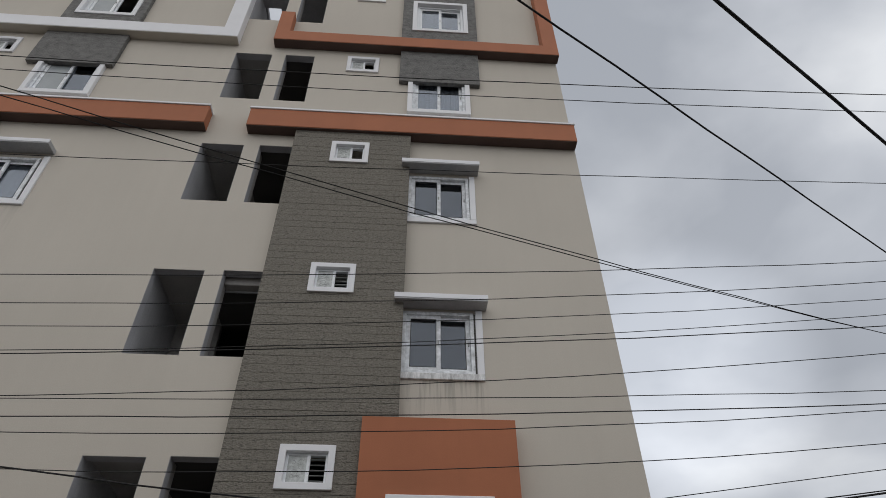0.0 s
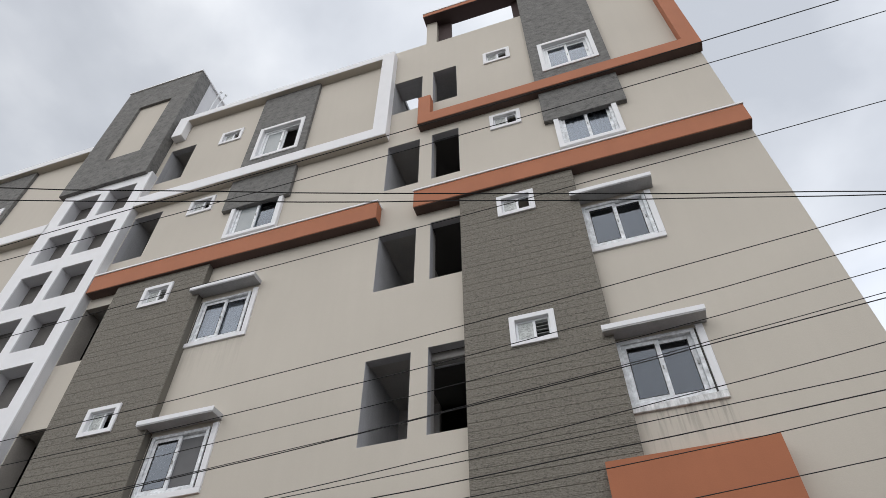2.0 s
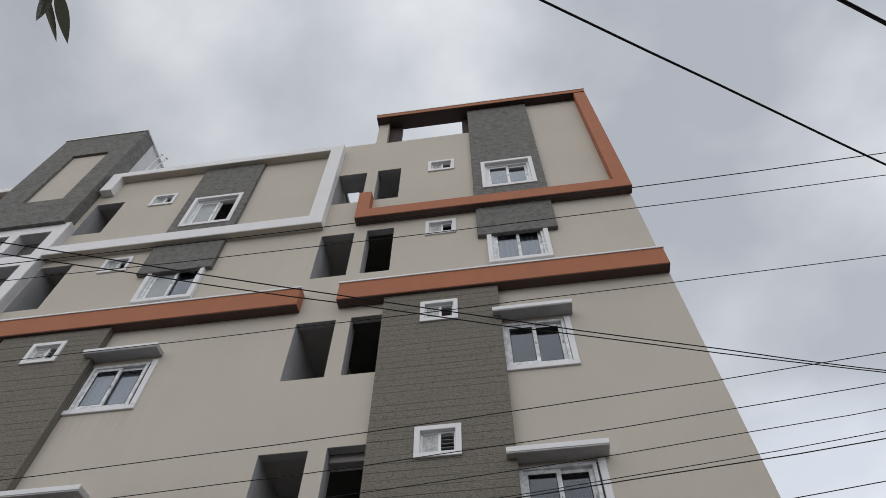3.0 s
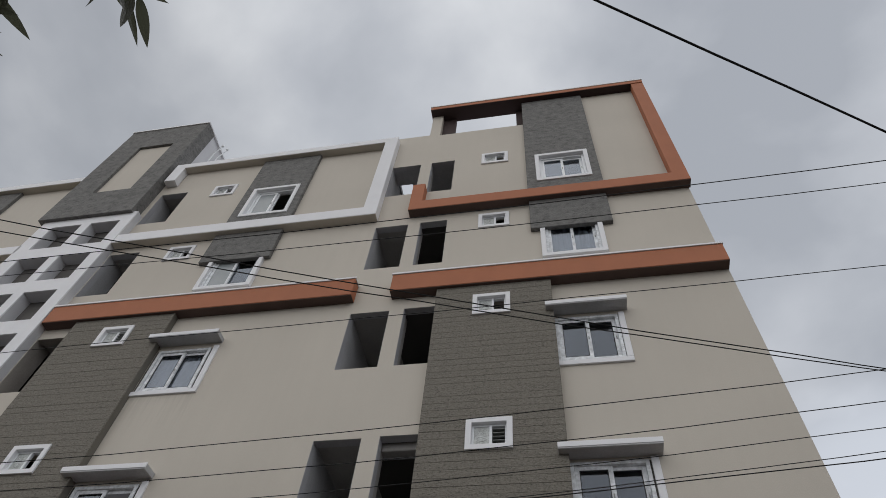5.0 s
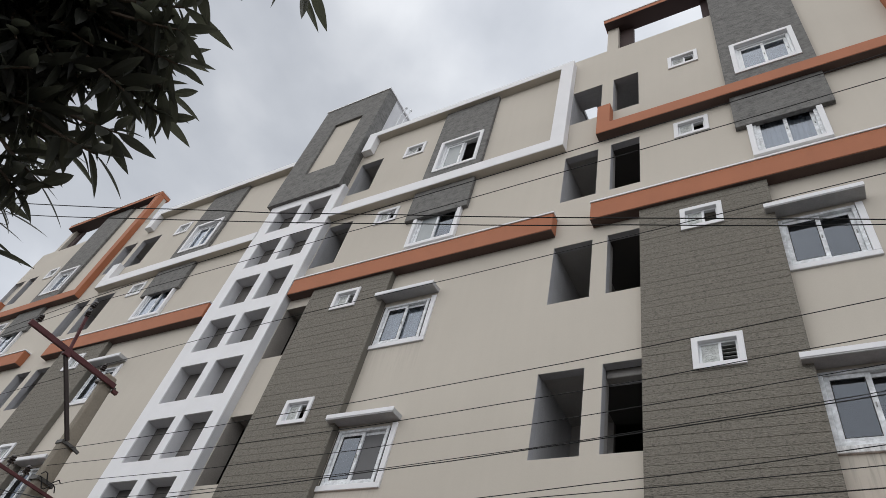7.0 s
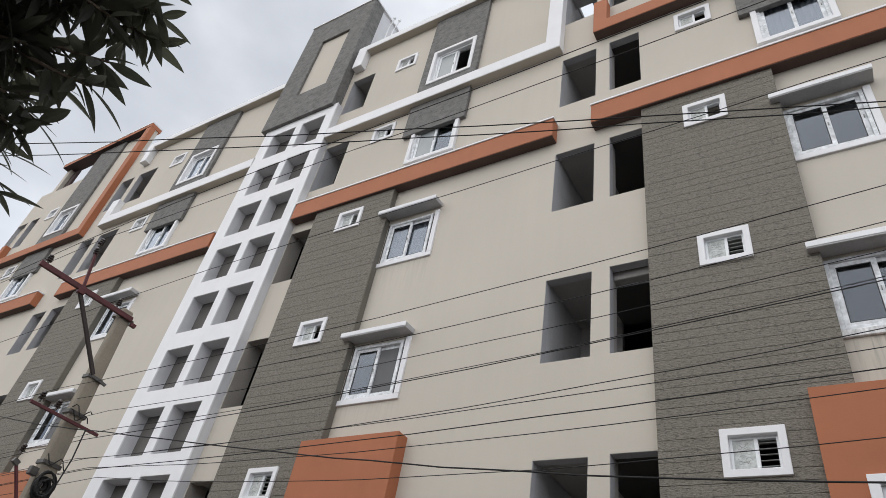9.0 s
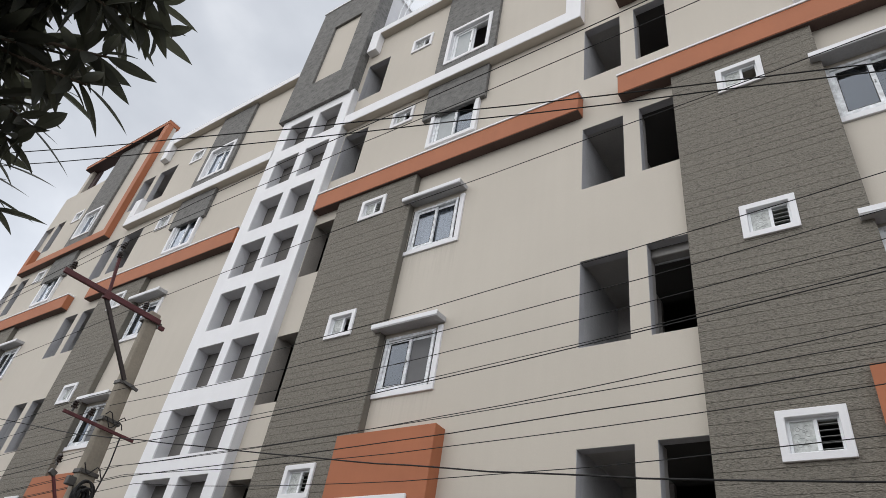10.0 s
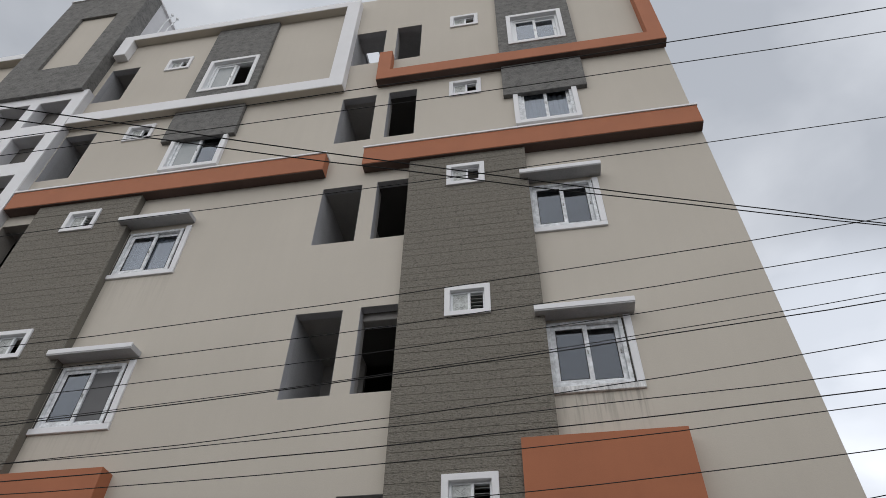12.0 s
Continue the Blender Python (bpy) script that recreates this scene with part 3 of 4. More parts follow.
# ---- sunshades, bands and frames ----
def sunshade(x0, x1, z):
    bm = bmesh.new()
    v = box(bm, x0, x1, W - 0.27, W + 0.02, z, z + 0.10)
    v[0].co.z -= 0.02
    v[1].co.z -= 0.02
    v[4].co.z -= 0.02
    v[5].co.z -= 0.02
    shade = part("sunshade", rounded(bm, 0.006), CEMENT, building, "concrete window hood with a white edge")
    part("edge_band", boxes((x0 - 0.004, x1 + 0.004, W - 0.278, W - 0.262, z + 0.005, z + 0.09), bevel=0.003), WHITE, shade, "white painted hood edge")


for d in ORANGE_SHIFTS:
    for z in (7.40, 10.44):
        sunshade(0.63 + d, 2.0 + d, z)
for d in WHITE_SHIFTS:
    for z in (7.43, 10.47):
        sunshade(-6.85 + d, -5.44 + d, z)


def cornice(x0, x1):
    band = part("cornice", boxes((x0, x1, FR, W, 11.33, 11.82), bevel=0.008), ORANGE, building, "terracotta painted cornice band")
    # thin plate, much darker than the band it lies under
    part("soffit", boxes((x0 + 0.004, x1 - 0.004, FR + 0.012, W - 0.002, 11.318, 11.33)), SOFFIT, band, "dark brown underside")
    part("cornice_cap", boxes((x0 - 0.015, x1 + 0.015, FR - 0.02, W, 11.82, 11.87), bevel=0.006), WHITE, band, "white painted cap ledge")


for d in ORANGE_SHIFTS:
    cornice(-2.27 + d, 3.91 + d)
cornice(-9.72, -3.03)
cornice(-19.6, -12.62)


def band_frame(pieces, y0, y1):
    """One moulding without seams: pieces are (x0, x1, z0, z1) that touch; together they make one solid."""
    xs = sorted({p[i] for p in pieces for i in (0, 1)})
    zs = sorted({p[i] for p in pieces for i in (2, 3)})

    def solid(i, j):
        x, z = (xs[i] + xs[i + 1]) / 2, (zs[j] + zs[j + 1]) / 2
        return any(p[0] < x < p[1] and p[2] < z < p[3] for p in pieces)

    bm = ring_wall(bmesh.new(), xs, zs, y0, y1, solid)
    bmesh.ops.dissolve_limit(bm, angle_limit=0.01, verts=bm.verts[:], edges=bm.edges[:])
    sharp = [e for e in bm.edges if len(e.link_faces) == 2 and e.calc_face_angle(0) > 1.0]
    bmesh.ops.bevel(bm, geom=sharp, offset=0.008, segments=1, affect="EDGES", clamp_overlap=True)
    return bm


def orange_frame(d):
    f = part("terracotta_frame", band_frame(((-2.27 + d, 3.94 + d, 14.34, 14.70), (-2.27 + d, -1.97 + d, 14.70, 15.52), (3.61 + d, 3.94 + d, 14.70, 20.18)), FR, W), ORANGE, building, "terracotta frame band round the top storey")
    part("soffit", boxes((-2.266 + d, 3.936 + d, FR + 0.012, W - 0.002, 14.342 - 0.014, 14.342)), SOFFIT, f, "dark brown underside")
    y = W + TH
    part("top_beam", boxes((-2.25 + d, 3.94 + d, FR - 0.02, y + 0.08, 20.18, 20.35), bevel=0.008), ORANGE, f)
    part("coping", boxes((-2.26 + d, 3.95 + d, FR - 0.035, y + 0.09, 20.35, 20.41), bevel=0.004), WHITE, f, "thin white coping")
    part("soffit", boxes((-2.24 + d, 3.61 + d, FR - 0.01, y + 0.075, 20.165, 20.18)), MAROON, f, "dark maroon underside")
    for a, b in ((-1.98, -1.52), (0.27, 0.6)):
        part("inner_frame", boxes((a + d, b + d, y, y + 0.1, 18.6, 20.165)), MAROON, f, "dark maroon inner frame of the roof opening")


for d in ORANGE_SHIFTS:
    orange_frame(d)


def white_frame(x0, x1, hook, upright):
    pieces = [(x0, x1, 14.34, 14.70)]
    if upright:
        pieces.append((x1 - 0.35, x1, 14.70, 18.53))
        pieces.append((hook, x1 - 0.35, 18.28, 18.53))
        pieces.append((hook, hook + 0.34, 17.52, 18.28))
        f = part("white_frame", band_frame(pieces, FR, W), WHITE, building, "white frame band round the top storey")
    else:
        f = part("white_frame", band_frame(pieces, FR, W), WHITE, building, "white frame band round the top storey")
        part("top_beam", band_frame(((hook, x1, 18.28, 18.53), (hook, hook + 0.34, 17.52, 18.28)), FR, W), WHITE, f)
    part("soffit", boxes((x0 + 0.006, x1 - 0.006, FR + 0.012, W - 0.002, 14.328, 14.341)), BEIGE, f, "beige underside of the band")
    part("soffit", boxes((hook + 0.346, x1 - (0.356 if upright else 0.006), FR + 0.012, W - 0.002, 18.268, 18.281)), BEIGE, f, "beige underside of the top beam")


white_frame(-9.75, -3.03, -9.80, True)
white_frame(-19.82, -12.46, -19.82, False)
part("upstand", boxes((-19.82, -19.42, FR, W, 14.70, 15.5), bevel=0.008), WHITE, building, "short white upstand of the frame band")


def orange_box(x0, x1):
    bx = holed_wall(x0, x1, 2.9, 5.5, FR - 0.02, W, [(x0 + 0.36, x1 - 0.37, WIN[1] + 0.05, WIN[1] + WIN_H[1] - 0.05)])
    part("terracotta_surround", bx, ORANGE, building, "terracotta box round the first-floor window")


for d in ORANGE_SHIFTS:
    orange_box(0.31 + d, 2.25 + d)
for d in WHITE_SHIFTS:
    orange_box(-7.05 + d, -5.12 + d)


# grey panels over the upper windows
for d in ORANGE_SHIFTS:
    part("grey_panel", boxes((0.47 + d, 2.15 + d, W - 0.10, W, 13.2, 14.34), bevel=0.006), PANEL, building, "grey combed plaster panel over a window")
    part("grey_panel", holed_wall(0.46 + d, 2.17 + d, 14.70, 20.16, W - 0.09, W, [(0.74 + d, 1.92 + d, 15.28, 16.54)]), PANEL, building, "tall grey combed plaster panel")
for d in WHITE_SHIFTS:
    part("grey_panel", boxes((-7.02 + d, -5.32 + d, W - 0.10, W, 13.2, 14.34), bevel=0.006), PANEL, building, "grey combed plaster panel over a window")
    part("grey_panel", holed_wall(-6.98 + d, -5.28 + d, 14.70, 18.268, W - 0.09, W, [(-6.71 + d, -5.51 + d, 15.18, 16.51)]), PANEL, building, "tall grey combed plaster panel")


# ---- stair tower ----
def stair_grid():
    x = (GRID_X0, -12.09, -11.20, -10.94, -10.08, GRID_X1)
    zs = [0.0]
    for k in range(-2, 8):
        z = 4.09 + 1.478 * k
        if z > 0.2:
            zs += [z, z + 1.04]
    zs.append(15.86)
    def solid(i, j):
        return not (i in (1, 3) and j % 2 == 1)

    tower = part("stair_grid", ring_wall(bmesh.new(), x, zs, FR, FR + 0.03, solid), WHITE, building, "white concrete lattice of the staircase")
    y = FR + 0.31
    # inner faces are greyer than the front: shade put into the paint
    part("lattice_depth", ring_wall(bmesh.new(), x, zs, FR + 0.03, y, solid), LATTICE, tower, "inner faces of the lattice in shade-toned paint")
    # close behind the lattice; depth shade is put into its dark colour
    part("stair_back", boxes((x[0], x[-1], y + 0.004, y + 0.1, 0, 17)), STAIRBACK, tower, "staircase wall darkened in colour for deep shade")


stair_grid()
head_x0, head_x1, head_y = -12.66, -9.90, 7.93
tower = part("tower_cladding", holed_wall(head_x0, head_x1, 15.8, 21.45, head_y, W + TH + 0.006, [(-11.78, -10.60, 17.12, 20.1)]), PANEL, building, "dark grey frame of the stair head")
part("tower_inset", boxes((-11.79, -10.59, head_y + 0.08, head_y + 0.15, 17.11, 20.11)), BEIGE, tower, "beige recessed panel")
part("coping", boxes((head_x0 - 0.03, head_x1 + 0.03, head_y - 0.03, 11.4, 21.45, 21.51)), WHITE, tower, "thin white coping")
# side shading of the stair head comes from the same greyed paint
part("stair_head", boxes((head_x0 + 0.05, head_x1 - 0.03, W + TH, 11.3, 17.5, 21.45)), LATTICE, building, "pale stair head wall")
for px, py, lean, top in ((-9.62, 8.62, 0.12, 20.95), (-9.36, 8.62, 0.14, 20.6)):
    pipe = part("roof_pipe", tube(bmesh.new(), [(px, py, 17.5), (px, py, top - 0.5), (px + lean, py, top)], 0.02, sides=8), UPVC, building, "thin white roof pipe")
    part("pipe_cap", lathe(bmesh.new(), [(0.03, 0.0), (0.045, 0.02), (0.045, 0.07), (0.02, 0.1)], (px + lean, py, top)), UPVC, pipe)


# ---- strip cladding: courses of combed plaster ----
def cladding(x0, x1, z1, z0, gaps):
    """Courses with thin joints; they stop at the small windows given as (x0, x1, z0, z1)."""
    base = part("strip_cladding", holed_wall(x0 + 0.004, x1 - 0.004, z0, z1, CL + 0.009, W, gaps), GROOVE, building, "dark grey horizontal strip cladding")
    rng = random.Random(int(-x0 * 100) + 7)
    z, step = z0, 0.135
    while z < z1 - 0.01:
        h = min(step, z1 - z)
        spans = [(x0, x1)]
        for g in gaps:
            if g[2] < z + h - 0.01 and g[3] > z + 0.01:
                spans = [(x0, g[0]), (g[1], x1)]
            if g[2] < z + h - 0.01 and g[3] > z + 0.01:
                for lo, hi in ((z, g[2]), (g[3], z + h)):
                    if hi - lo > 0.012:
                        part("strip", boxes((g[0], g[1], CL - 0.002, CL + 0.02, lo + 0.002, hi - 0.002)), CLAD, base)
        for a, b in spans:
            front = CL - rng.uniform(0.0, 0.004)
            cuts = [a, b] if b - a < 0.9 else [a, a + (b - a) * rng.uniform(0.2, 0.45), a + (b - a) * rng.uniform(0.55, 0.8), b]
            for u, v in zip(cuts, cuts[1:]):
                part("strip", boxes((u, v, front, CL + 0.02, z + 0.002, z + h - rng.choice((0.002, 0.003, 0.004)))), CLAD, base)
        z += h
    return base


for x0, x1, bx in ((-1.36, 0.765, -0.662), (-8.93, -6.72, -8.13), (-18.60, -16.37, -17.78), (-26.21, -24.085, -25.512)):
    cladding(x0, x1, 11.33, 2.9, [(bx + 0.02, bx + 0.66, BATH[k] + 0.02, BATH[k] + 0.54) for k in (1, 2, 3)])

# ---- ground ----
ground = tagged(part("ground", boxes((-400, 400, -400, 400, -0.5, -0.02)), EARTH), "dusty bare ground round the street", "ground", kind="structure")
road = tagged(part("road", boxes((-120, 120, -2.2, 4.3, -0.3, 0.0)), ASPHALT), "worn asphalt street before the building", "road", kind="structure")


# added plain wall, never in view: blocks low sky to darken the lower facade
tagged(part("sky_block_wall", boxes((-60, 60, -9.3, -9.0, -0.1, 7.5), bevel=0.02), CEMENT), "added unseen wall that blocks low sky light", "wall", kind="structure")

# ---- utility pole by the building ----
PX = -5.9
FOOT, TOP = Vector((PX, 4.10, 0.0)), Vector((PX, 3.88, 5.04))


def on_pole(z):
    return FOOT.lerp(TOP, z / TOP.z)


pole = tagged(empty("utility_pole", (-0.40, -0.137, -0.31)), "weathered concrete power pole with rusty steel crossarms", "utility pole")
pole.scale = (1.256, 1.256, 1.256)


def bar_mesh(a, b, wa, ha, wb, hb, bevel):
    """A straight four-sided bar from a to b, tapering from wa x ha to wb x hb."""
    a, b = Vector(a), Vector(b)
    d = (b - a).normalized()
    side = d.cross(Vector((0, 0, 1)))
    side = side.normalized() if side.length > 0.3 else Vector((1, 0, 0))
    up = side.cross(d)
    bm = bmesh.new()
    corners = ((-1, -1, 0), (1, -1, 0), (1, 1, 0), (-1, 1, 0), (-1, -1, 1), (1, -1, 1), (1, 1, 1), (-1, 1, 1))
    for p, q in zip(box(bm, -1, 1, -1, 1, -1, 1), corners):
        w, h = (wb, hb) if q[2] else (wa, ha)
        p.co = (b if q[2] else a) + side * q[0] * w / 2 + up * q[1] * h / 2
    return rounded(bm, bevel)


def bar(name, a, b, w, h, mat, label=""):
    return part(name, bar_mesh(a, b, w, h, w, h, 0.004), mat, pole, label)


part("pole_shaft", bar_mesh(on_pole(-0.3), on_pole(5.04), 0.15, 0.26, 0.09, 0.135, 0.015), CONCRETE, pole, "tapered weathered concrete shaft")


def insulator(at, axis=(0, 0, 1), scale=0.55):
    s = scale
    prof = [(0.02 * s, -0.06 * s), (0.02 * s, 0.0), (0.055 * s, 0.005 * s), (0.06 * s, 0.025 * s), (0.03 * s, 0.045 * s), (0.05 * s, 0.055 * s), (0.055 * s, 0.075 * s), (0.028 * s, 0.095 * s), (0.045 * s, 0.105 * s), (0.045 * s, 0.125 * s), (0.02 * s, 0.15 * s)]
    return part("insulator", lathe(bmesh.new(), prof, at, axis), PORCELAIN, pole, "dark brown porcelain insulator")


def collar(z, w=0.12, d=0.19, t=0.04):
    c = on_pole(z)
    bm = boxes((c.x - w / 2, c.x + w / 2, c.y - d / 2 - 0.008, c.y - d / 2, z, z + t), (c.x - w / 2, c.x + w / 2, c.y + d / 2, c.y + d / 2 + 0.008, z, z + t),
               (c.x - w / 2 - 0.008, c.x - w / 2, c.y - d / 2, c.y + d / 2, z, z + t), (c.x + w / 2, c.x + w / 2 + 0.008, c.y - d / 2, c.y + d / 2, z, z + t), bevel=0.002)
    return part("clamp", bm, STEEL, pole, "steel clamp band round the shaft")


AX = PX + 0.07
bar("crossarm", (AX, 2.80, 4.89), (AX, 3.95, 4.94), 0.034, 0.06, RUST, "red oxide steel crossarm")
bar("arm_end", (AX + 0.02, 3.95, 4.88), (AX + 0.02, 4.01, 4.88), 0.04, 0.045, RUST, "red oxide bracket end")
bar("clamp_block", (AX - 0.005, 3.26, 4.885), (AX - 0.005, 3.34, 4.89), 0.05, 0.075, RUST, "red oxide clamp block")
bar("top_pin", (AX, 3.30, 4.92), (AX, 3.22, 5.33), 0.024, 0.032, RUST, "red oxide steel pin")
bar("brace", (AX - 0.01, 3.30, 4.87), (AX - 0.01, 3.87, 4.20), 0.026, 0.044, SOOT, "slanting dark brown steel brace")
bar("brace_foot", (AX - 0.02, 3.86, 4.19), (AX + 0.03, 4.03, 4.15), 0.022, 0.032, STEEL, "dark steel brace foot")
collar(4.90)
collar(4.16, 0.11, 0.16)
insulator((AX, 2.86, 4.95))
insulator((AX, 3.22, 5.33), (0, -0.2, 1))
insulator((AX + 0.03, 3.19, 5.44), (0, 0.1, 1))
insulator((AX, 3.72, 4.99))
bar("crossarm", (AX + 0.02, 3.44, 3.67), (AX + 0.02, 4.22, 3.68), 0.022, 0.033, RUST, "lower red oxide steel crossarm")
insulator((AX + 0.02, 3.52, 3.73))
insulator((AX + 0.02, 3.70, 3.73))
insulator((AX + 0.02, 3.62, 3.24), scale=0.5)
for z in (3.76, 3.24):
    collar(z, 0.125, 0.185)
for k, z in enumerate((3.80, 3.74, 3.28)):
    a = on_pole(z)
    part("wire_loop", tube(bmesh.new(), [(a.x + 0.11, a.y - 0.11 + 0.028 * i, z + 0.045 * math.sin(i * 1.1 + k)) for i in range(9)], 0.0055, sides=6), CABLE, pole, "looped black jumper wire")
bar("bracket", (AX, 3.64, 3.14), (AX, 3.88, 2.76), 0.022, 0.028, RUST, "rusty steel service bracket")
bar("bracket_head", (AX, 3.60, 3.16), (AX, 3.66, 3.135), 0.04, 0.05, STEEL, "dark steel bracket head")
for k in range(9):
    a = on_pole(3.05 - 0.012 * (k % 4))
    rr = 0.045 + 0.02 * (k % 5)
    sway = 0.05 * math.sin(2.1 * k)
    pts = [(a.x + 0.09 + 0.013 * k + sway * 0.3 * math.sin(u), a.y - 0.03 + sway * 0.4 + rr * 0.75 * math.cos(u), a.z + rr * math.sin(u) * (1 + 0.1 * math.sin(k))) for u in [2 * math.pi * i / 20 for i in range(21)]]
    part("cable_coil", tube(bmesh.new(), pts, 0.011, sides=6), CABLE, pole, "coil of black service cable")
part("junction_box", boxes((PX + 0.03, PX + 0.09, 3.78, 3.86, 3.10, 3.18), bevel=0.006), STEEL, pole, "small dark service box")
part("down_cable", tube(bmesh.new(), [(PX + 0.12 + 0.02 * math.sin(i), 4.06 - 0.004 * i + 0.015 * math.sin(1.7 * i), 3.66 - 0.3 * i) for i in range(12)], 0.008, sides=6), CABLE, pole, "thin black cable running down the shaft")


# ---- overhead wires ----
def wire(label, points, r, mat):
    seed = len(bpy.data.objects)
    points = [Vector(p) + Vector((0, 0, 0.003 * math.sin(1.7 * i + seed) + 0.002 * math.sin(4.1 * i + 2 * seed))) for i, p in enumerate(points)]
    w = part("overhead_wire", tube(bmesh.new(), points, r, sides=6), mat)
    return tagged(w, label, "wire", "wires over the street")


POLE_X = -7.72     # the plane of the crossarms


def span(y, z0, slope, sag, r=0.0037, mat=ALUMINIUM, label="thin bare wire strung along the street", right=22.0, tie=None):
    """A wire along the street: past the pole it dips on towards the next one."""
    pts = []
    n = 48
    for i in range(n + 1):
        x = POLE_X + (right - POLE_X) * i / n
        xx = x if x < 9 else 9 + (x - 9) * 0.6
        z = z0 + slope * xx + sag * xx * xx
        yy = y
        if tie is not None and x < -3:
            near = ((x + 3) / (POLE_X + 3)) ** 2
            yy += (tie[0] - y) * near
            z += (tie[1] - z0 - slope * POLE_X - sag * POLE_X ** 2) * near
        pts.append((x, yy, z))
    yp, zp = pts[0][1:]
    left = [(POLE_X - 24 * i / 12, yp, zp - 0.42 * (1 - (1 - i / 6) ** 2)) for i in range(12, 0, -1)]
    return wire(label, left + pts, r, mat)


BLACK = "black insulated wire strung along the street"
span(3.357, 5.966, 0.0111, 0.0047, tie=(3.455, 6.008))
span(3.867, 6.514, 0.0033, 0.0038, tie=(3.872, 6.624))
span(4.425, 6.093, 0.0193, 0.0018, tie=(4.535, 6.058))
span(4.416, 4.792, 0.0611, 0.0046)
span(4.707, 4.743, 0.0633, 0.0060)
span(5.151, 4.850, 0.0682, 0.0057)
span(5.309, 4.736, 0.0757, 0.0055)
span(5.030, 4.516, 0.0691, 0.0036, r=0.0047, mat=CABLE, label=BLACK)
span(5.050, 4.151, 0.0740, 0.0062)
span(5.174, 4.129, 0.0365, 0.0027)
span(5.206, 3.996, 0.0393, 0.0031, r=0.0047, mat=CABLE, label=BLACK)
span(5.260, 3.881, 0.0409, 0.0061)
span(5.432, 3.639, 0.0340, 0.0083)


def low_cable(x):
    return 3.055 - 0.0787 * x + 0.0148 * x * x + 0.0009 * x ** 3


# thick cable that comes down from the pole to a tie, and goes on below it
thick = [(POLE_X - i, 4.5, low_cable(POLE_X) + 0.2 * i) for i in range(12, 0, -1)]
thick += [(x, 4.5, low_cable(x)) for x in [POLE_X + (2.58 - POLE_X) * i / 30 for i in range(31)]]
thick += [(2.58 + 0.8 * i, 4.5, low_cable(2.58) - 0.264 * 0.8 * i + 0.012 * i * i) for i in range(1, 11)]
wire("thick black cable sagging along the street", thick, 0.0056, CABLE)


# low bundle of cables rising towards the far end of the street
for z0, slope, r in ((2.757, 0.1448, 0.0028), (2.596, 0.1477, 0.0068), (2.634, 0.1420, 0.0040), (2.708, 0.1002, 0.0040), (2.597, 0.1026, 0.0032), (2.647, 0.0715, 0.0040)):
    near = Vector((0.2, 4.5, z0 + 0.2 * slope))
    start = Vector((POLE_X + 0.1, 4.8, 2.2))
    pts = [start.lerp(near, i / 10) - Vector((0, 0, 0.7 * math.sin(math.pi * i / 10))) for i in range(10)]
    pts += [near.lerp(Vector((12.0, 4.5, z0 + 12 * slope)), i / 20) for i in range(21)]
    wire("black cable of the low bundle", pts, r, CABLE)



def crossing(label, y0, y_slope, z0, z_slope, sag, x0, x1, r, wave=0.0, anchor=None):
    """A service cable that crosses the street at a slant, from an anchor on the tree where it has one."""
    pts = [anchor] if anchor else []
    for i in range(61):
        x = x0 + (x1 - x0) * i / 60
        bend = wave * math.sin(2.9 * x + 0.6)
        pts.append((x, y0 + y_slope * x, z0 + z_slope * x + sag * x * x + bend))
    wire(label, pts, r, CABLE)


crossing("black service cable crossing the street", 2.603, 0.3229, 4.003, -0.0180, 0.0078, -9.0, 12.0, 0.0031)
crossing("black service cable crossing the street", 2.686, 0.3009, 4.043, -0.0271, 0.0072, -9.0, 12.0, 0.0031)
crossing("black service cable crossing the street", 0.592, 0.6407, 3.044, 0.1482, -0.0029, -2.0, 10.0, 0.0032, anchor=(-3.57, -1.08, 2.30))
crossing("thick black service cable crossing the street", 0.291, 0.6020, 3.378, -0.0495, 0.0098, -2.0, 10.0, 0.0058, 0.012, (-3.58, -1.09, 2.26))
crossing("thin wire running beside the thick service cable", 0.291, 0.6020, 3.365, -0.0495, 0.0098, -2.0, 10.0, 0.0015, anchor=(-3.58, -1.09, 2.22))


# ---- tree over the roadside ----
def leaf_mesh(name, length, width, bend, fold):
    bm = bmesh.new()
    n, rows = 7, []
    for i in range(n + 1):
        u = i / n
        w = width * (math.sin(math.pi * min(1, u * 0.97 + 0.03)) ** 0.8) * (1 - 0.35 * u)
        x, z = length * u, -bend * length * u * u
        rows.append([bm.verts.new((x, -w, z + fold * w)), bm.verts.new((x, 0, z)), bm.verts.new((x, w, z + fold * w))])
    for one, two in zip(rows, rows[1:]):
        bm.faces.new((one[0], two[0], two[1], one[1]))
        bm.faces.new((one[1], two[1], two[2], one[2]))
    me = bpy.data.meshes.new(name)
    bm.to_mesh(me)
    bm.free()
    me.materials.append(LEAF)
    return me


tree = tagged(empty("street_tree"), "leafy tree with long dark green leaves overhanging the street", "tree")
rng = random.Random(11)
FORK = Vector((-3.57, -1.07, 2.35))
part("trunk", tube(bmesh.new(), [(-3.9, -1.5, -0.1), (-3.88, -1.44, 0.6), (-3.75, -1.27, 1.5), FORK], 0.2, 0.12, 12), BARK, tree, "grey-brown tapering trunk")
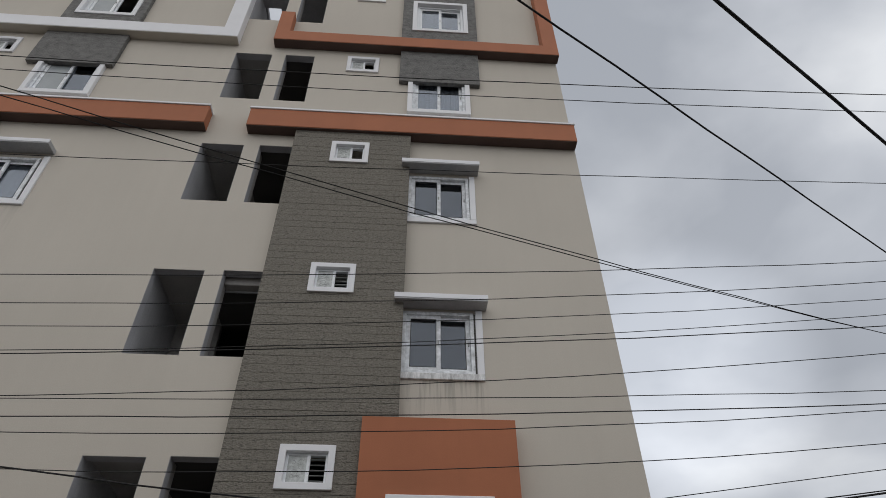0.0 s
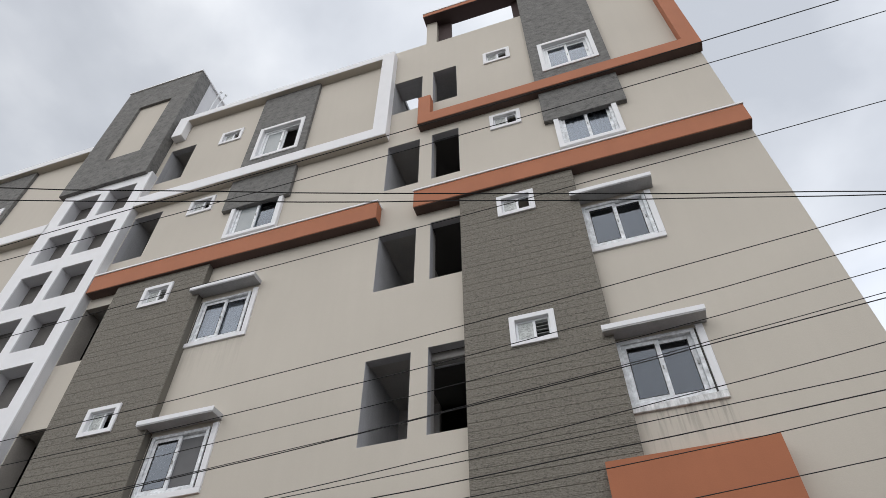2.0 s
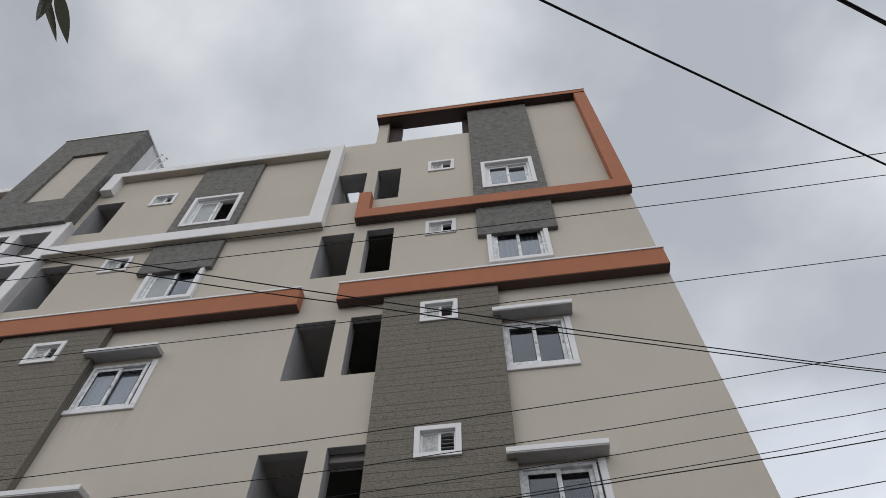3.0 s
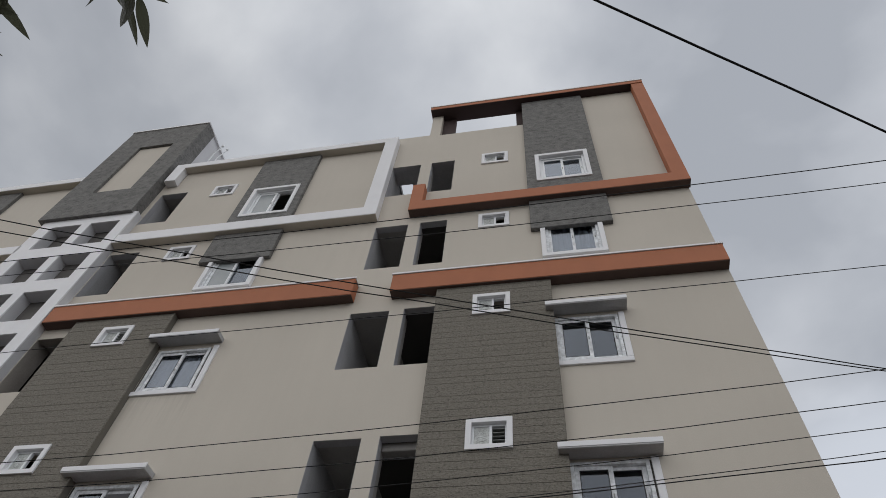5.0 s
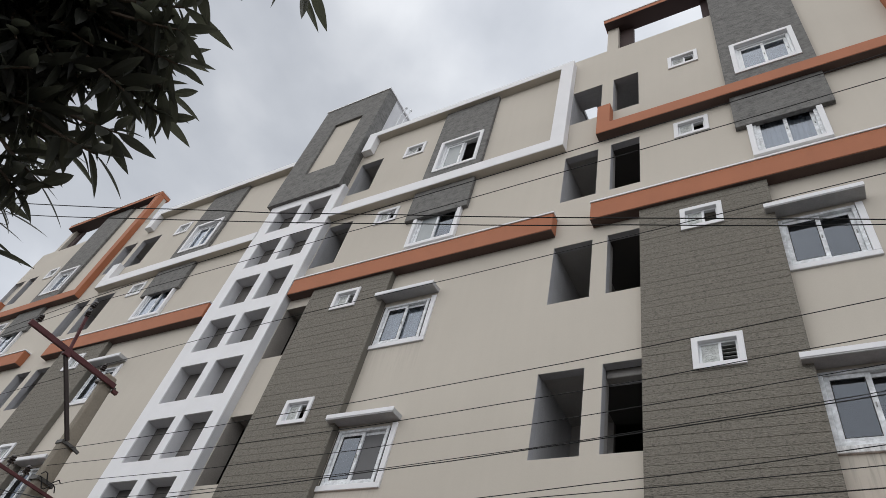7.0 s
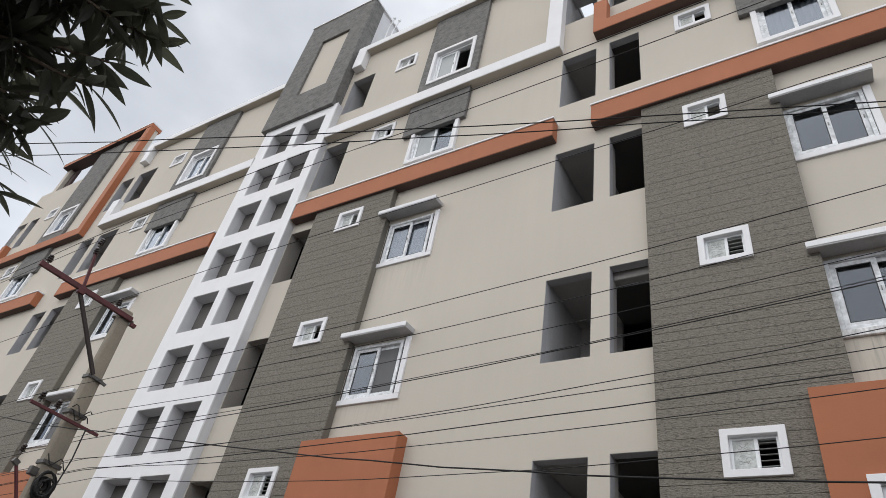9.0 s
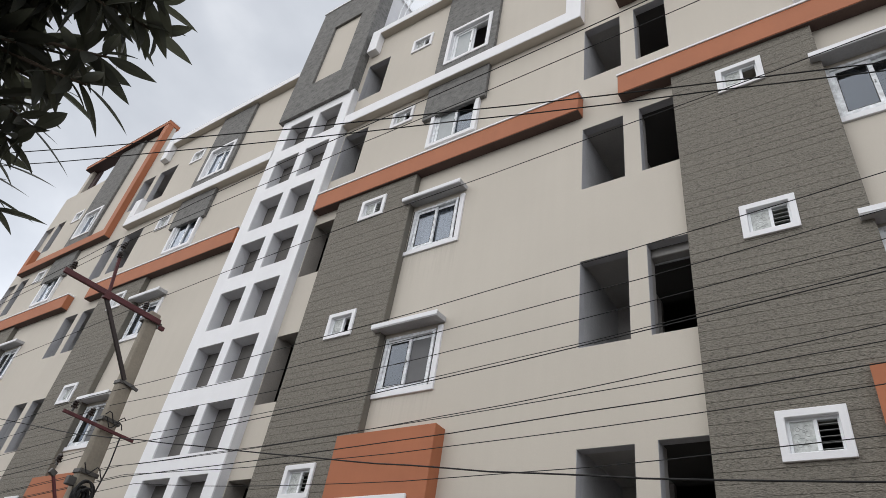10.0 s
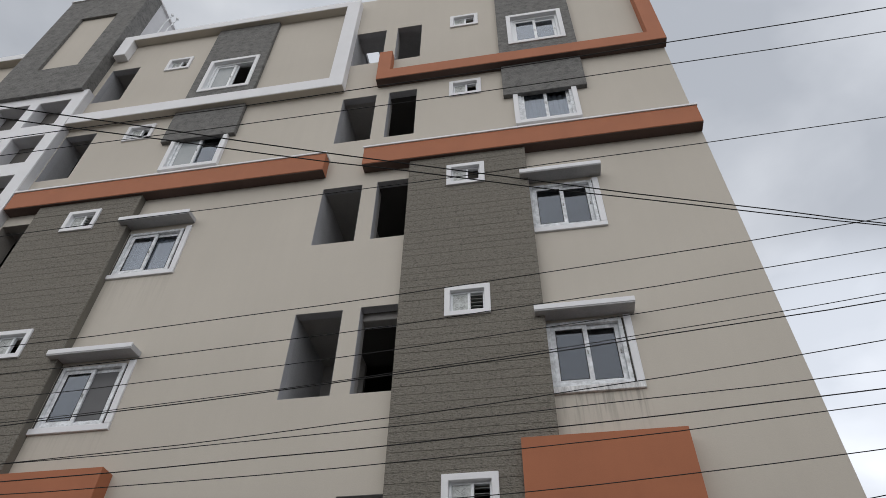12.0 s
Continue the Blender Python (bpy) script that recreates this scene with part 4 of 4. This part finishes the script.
TIPS = [Vector(p) for p in ((-1.36, 1.03, 3.98), (-1.37, 0.97, 4.11), (-1.46, 1.14, 3.94), (-1.58, 1.24, 3.92), (-1.65, 1.31, 3.85), (-1.65, 1.22, 3.58), (-1.72, 1.23, 3.47), (-2.00, 1.21, 3.59), (-1.94, 1.22, 3.33), (-1.98, 1.19, 3.25), (-2.25, 1.24, 3.31), (-2.16, 1.30, 3.08), (-1.76, 1.24, 3.86), (-0.90, 1.17, 4.38), (-1.28, 0.94, 4.23), (-1.59, 1.10, 3.71))]
INNER = []
for i in range(170):
    a, b = rng.sample(TIPS[:11], 2)
    p = a.lerp(b, rng.random()).lerp(Vector((-2.15, 0.13, 4.10)), rng.uniform(0.06, 0.95))
    INNER.append(p + Vector((rng.uniform(-0.14, 0.06), rng.uniform(-0.14, 0.04), rng.uniform(-0.04, 0.40))))
HUBS = [Vector((-2.10, 0.55, 4.03)), Vector((-2.35, 0.62, 3.62)), Vector((-1.90, 0.30, 4.33))]
for h in HUBS:
    m = FORK.lerp(h, 0.5) + Vector((0.02, -0.05, 0.12))
    part("limb", tube(bmesh.new(), [FORK, m, h], 0.075, 0.026, 8), BARK, tree, "grey-brown limb")
LEAVES = [leaf_mesh("leaf", 0.225, 0.030, 0.12, 0.25), leaf_mesh("leaf", 0.195, 0.028, 0.2, 0.3), leaf_mesh("leaf", 0.240, 0.032, 0.08, 0.15), leaf_mesh("leaf", 0.165, 0.026, 0.15, 0.35)]
rest_verts, rest_faces = [], []
singles = 0
for n, tip in enumerate(TIPS + INNER):
    hub = min(HUBS, key=lambda h: (h - tip).length)
    out = (tip - hub).normalized()
    base = tip - out * 0.14
    part("twig", tube(bmesh.new(), [hub, hub.lerp(base, 0.5) + Vector((0, 0, 0.04)), base, tip], 0.013, 0.005, 5), BARK, tree)
    for k in range(rng.randint(11, 15)):
        spin = 2.4 * k + rng.uniform(-0.3, 0.3)
        side = out.orthogonal().normalized()
        side = Matrix.Rotation(spin, 3, out) @ side
        way = (out * rng.uniform(0.15, 1.0) + side * rng.uniform(0.6, 1.0) + Vector((0, 0, -0.28))).normalized()
        q = way.to_track_quat("X", "Z")
        m = Matrix.LocRotScale(tip - out * 0.016 * k, q @ Euler((rng.uniform(-0.7, 0.7), 0, 0)).to_quaternion(), Vector((1, 1, 1)) * rng.uniform(0.75, 1.15))
        me = LEAVES[rng.randrange(4)]
        if singles < 300:
            leaf = new("leaf", me)
            leaf.parent = tree
            leaf.matrix_basis = m
            singles += 1
        else:
            start = len(rest_verts)
            rest_verts += [m @ v.co for v in me.vertices]
            rest_faces += [[start + k for k in f.vertices] for f in me.polygons]
foliage = bpy.data.meshes.new("foliage")
foliage.from_pydata(rest_verts, [], rest_faces)
foliage.materials.append(LEAF)
crown = new("foliage", foliage)
crown.parent = tree
tagged(crown, "dense dark green foliage", kind="stuff")
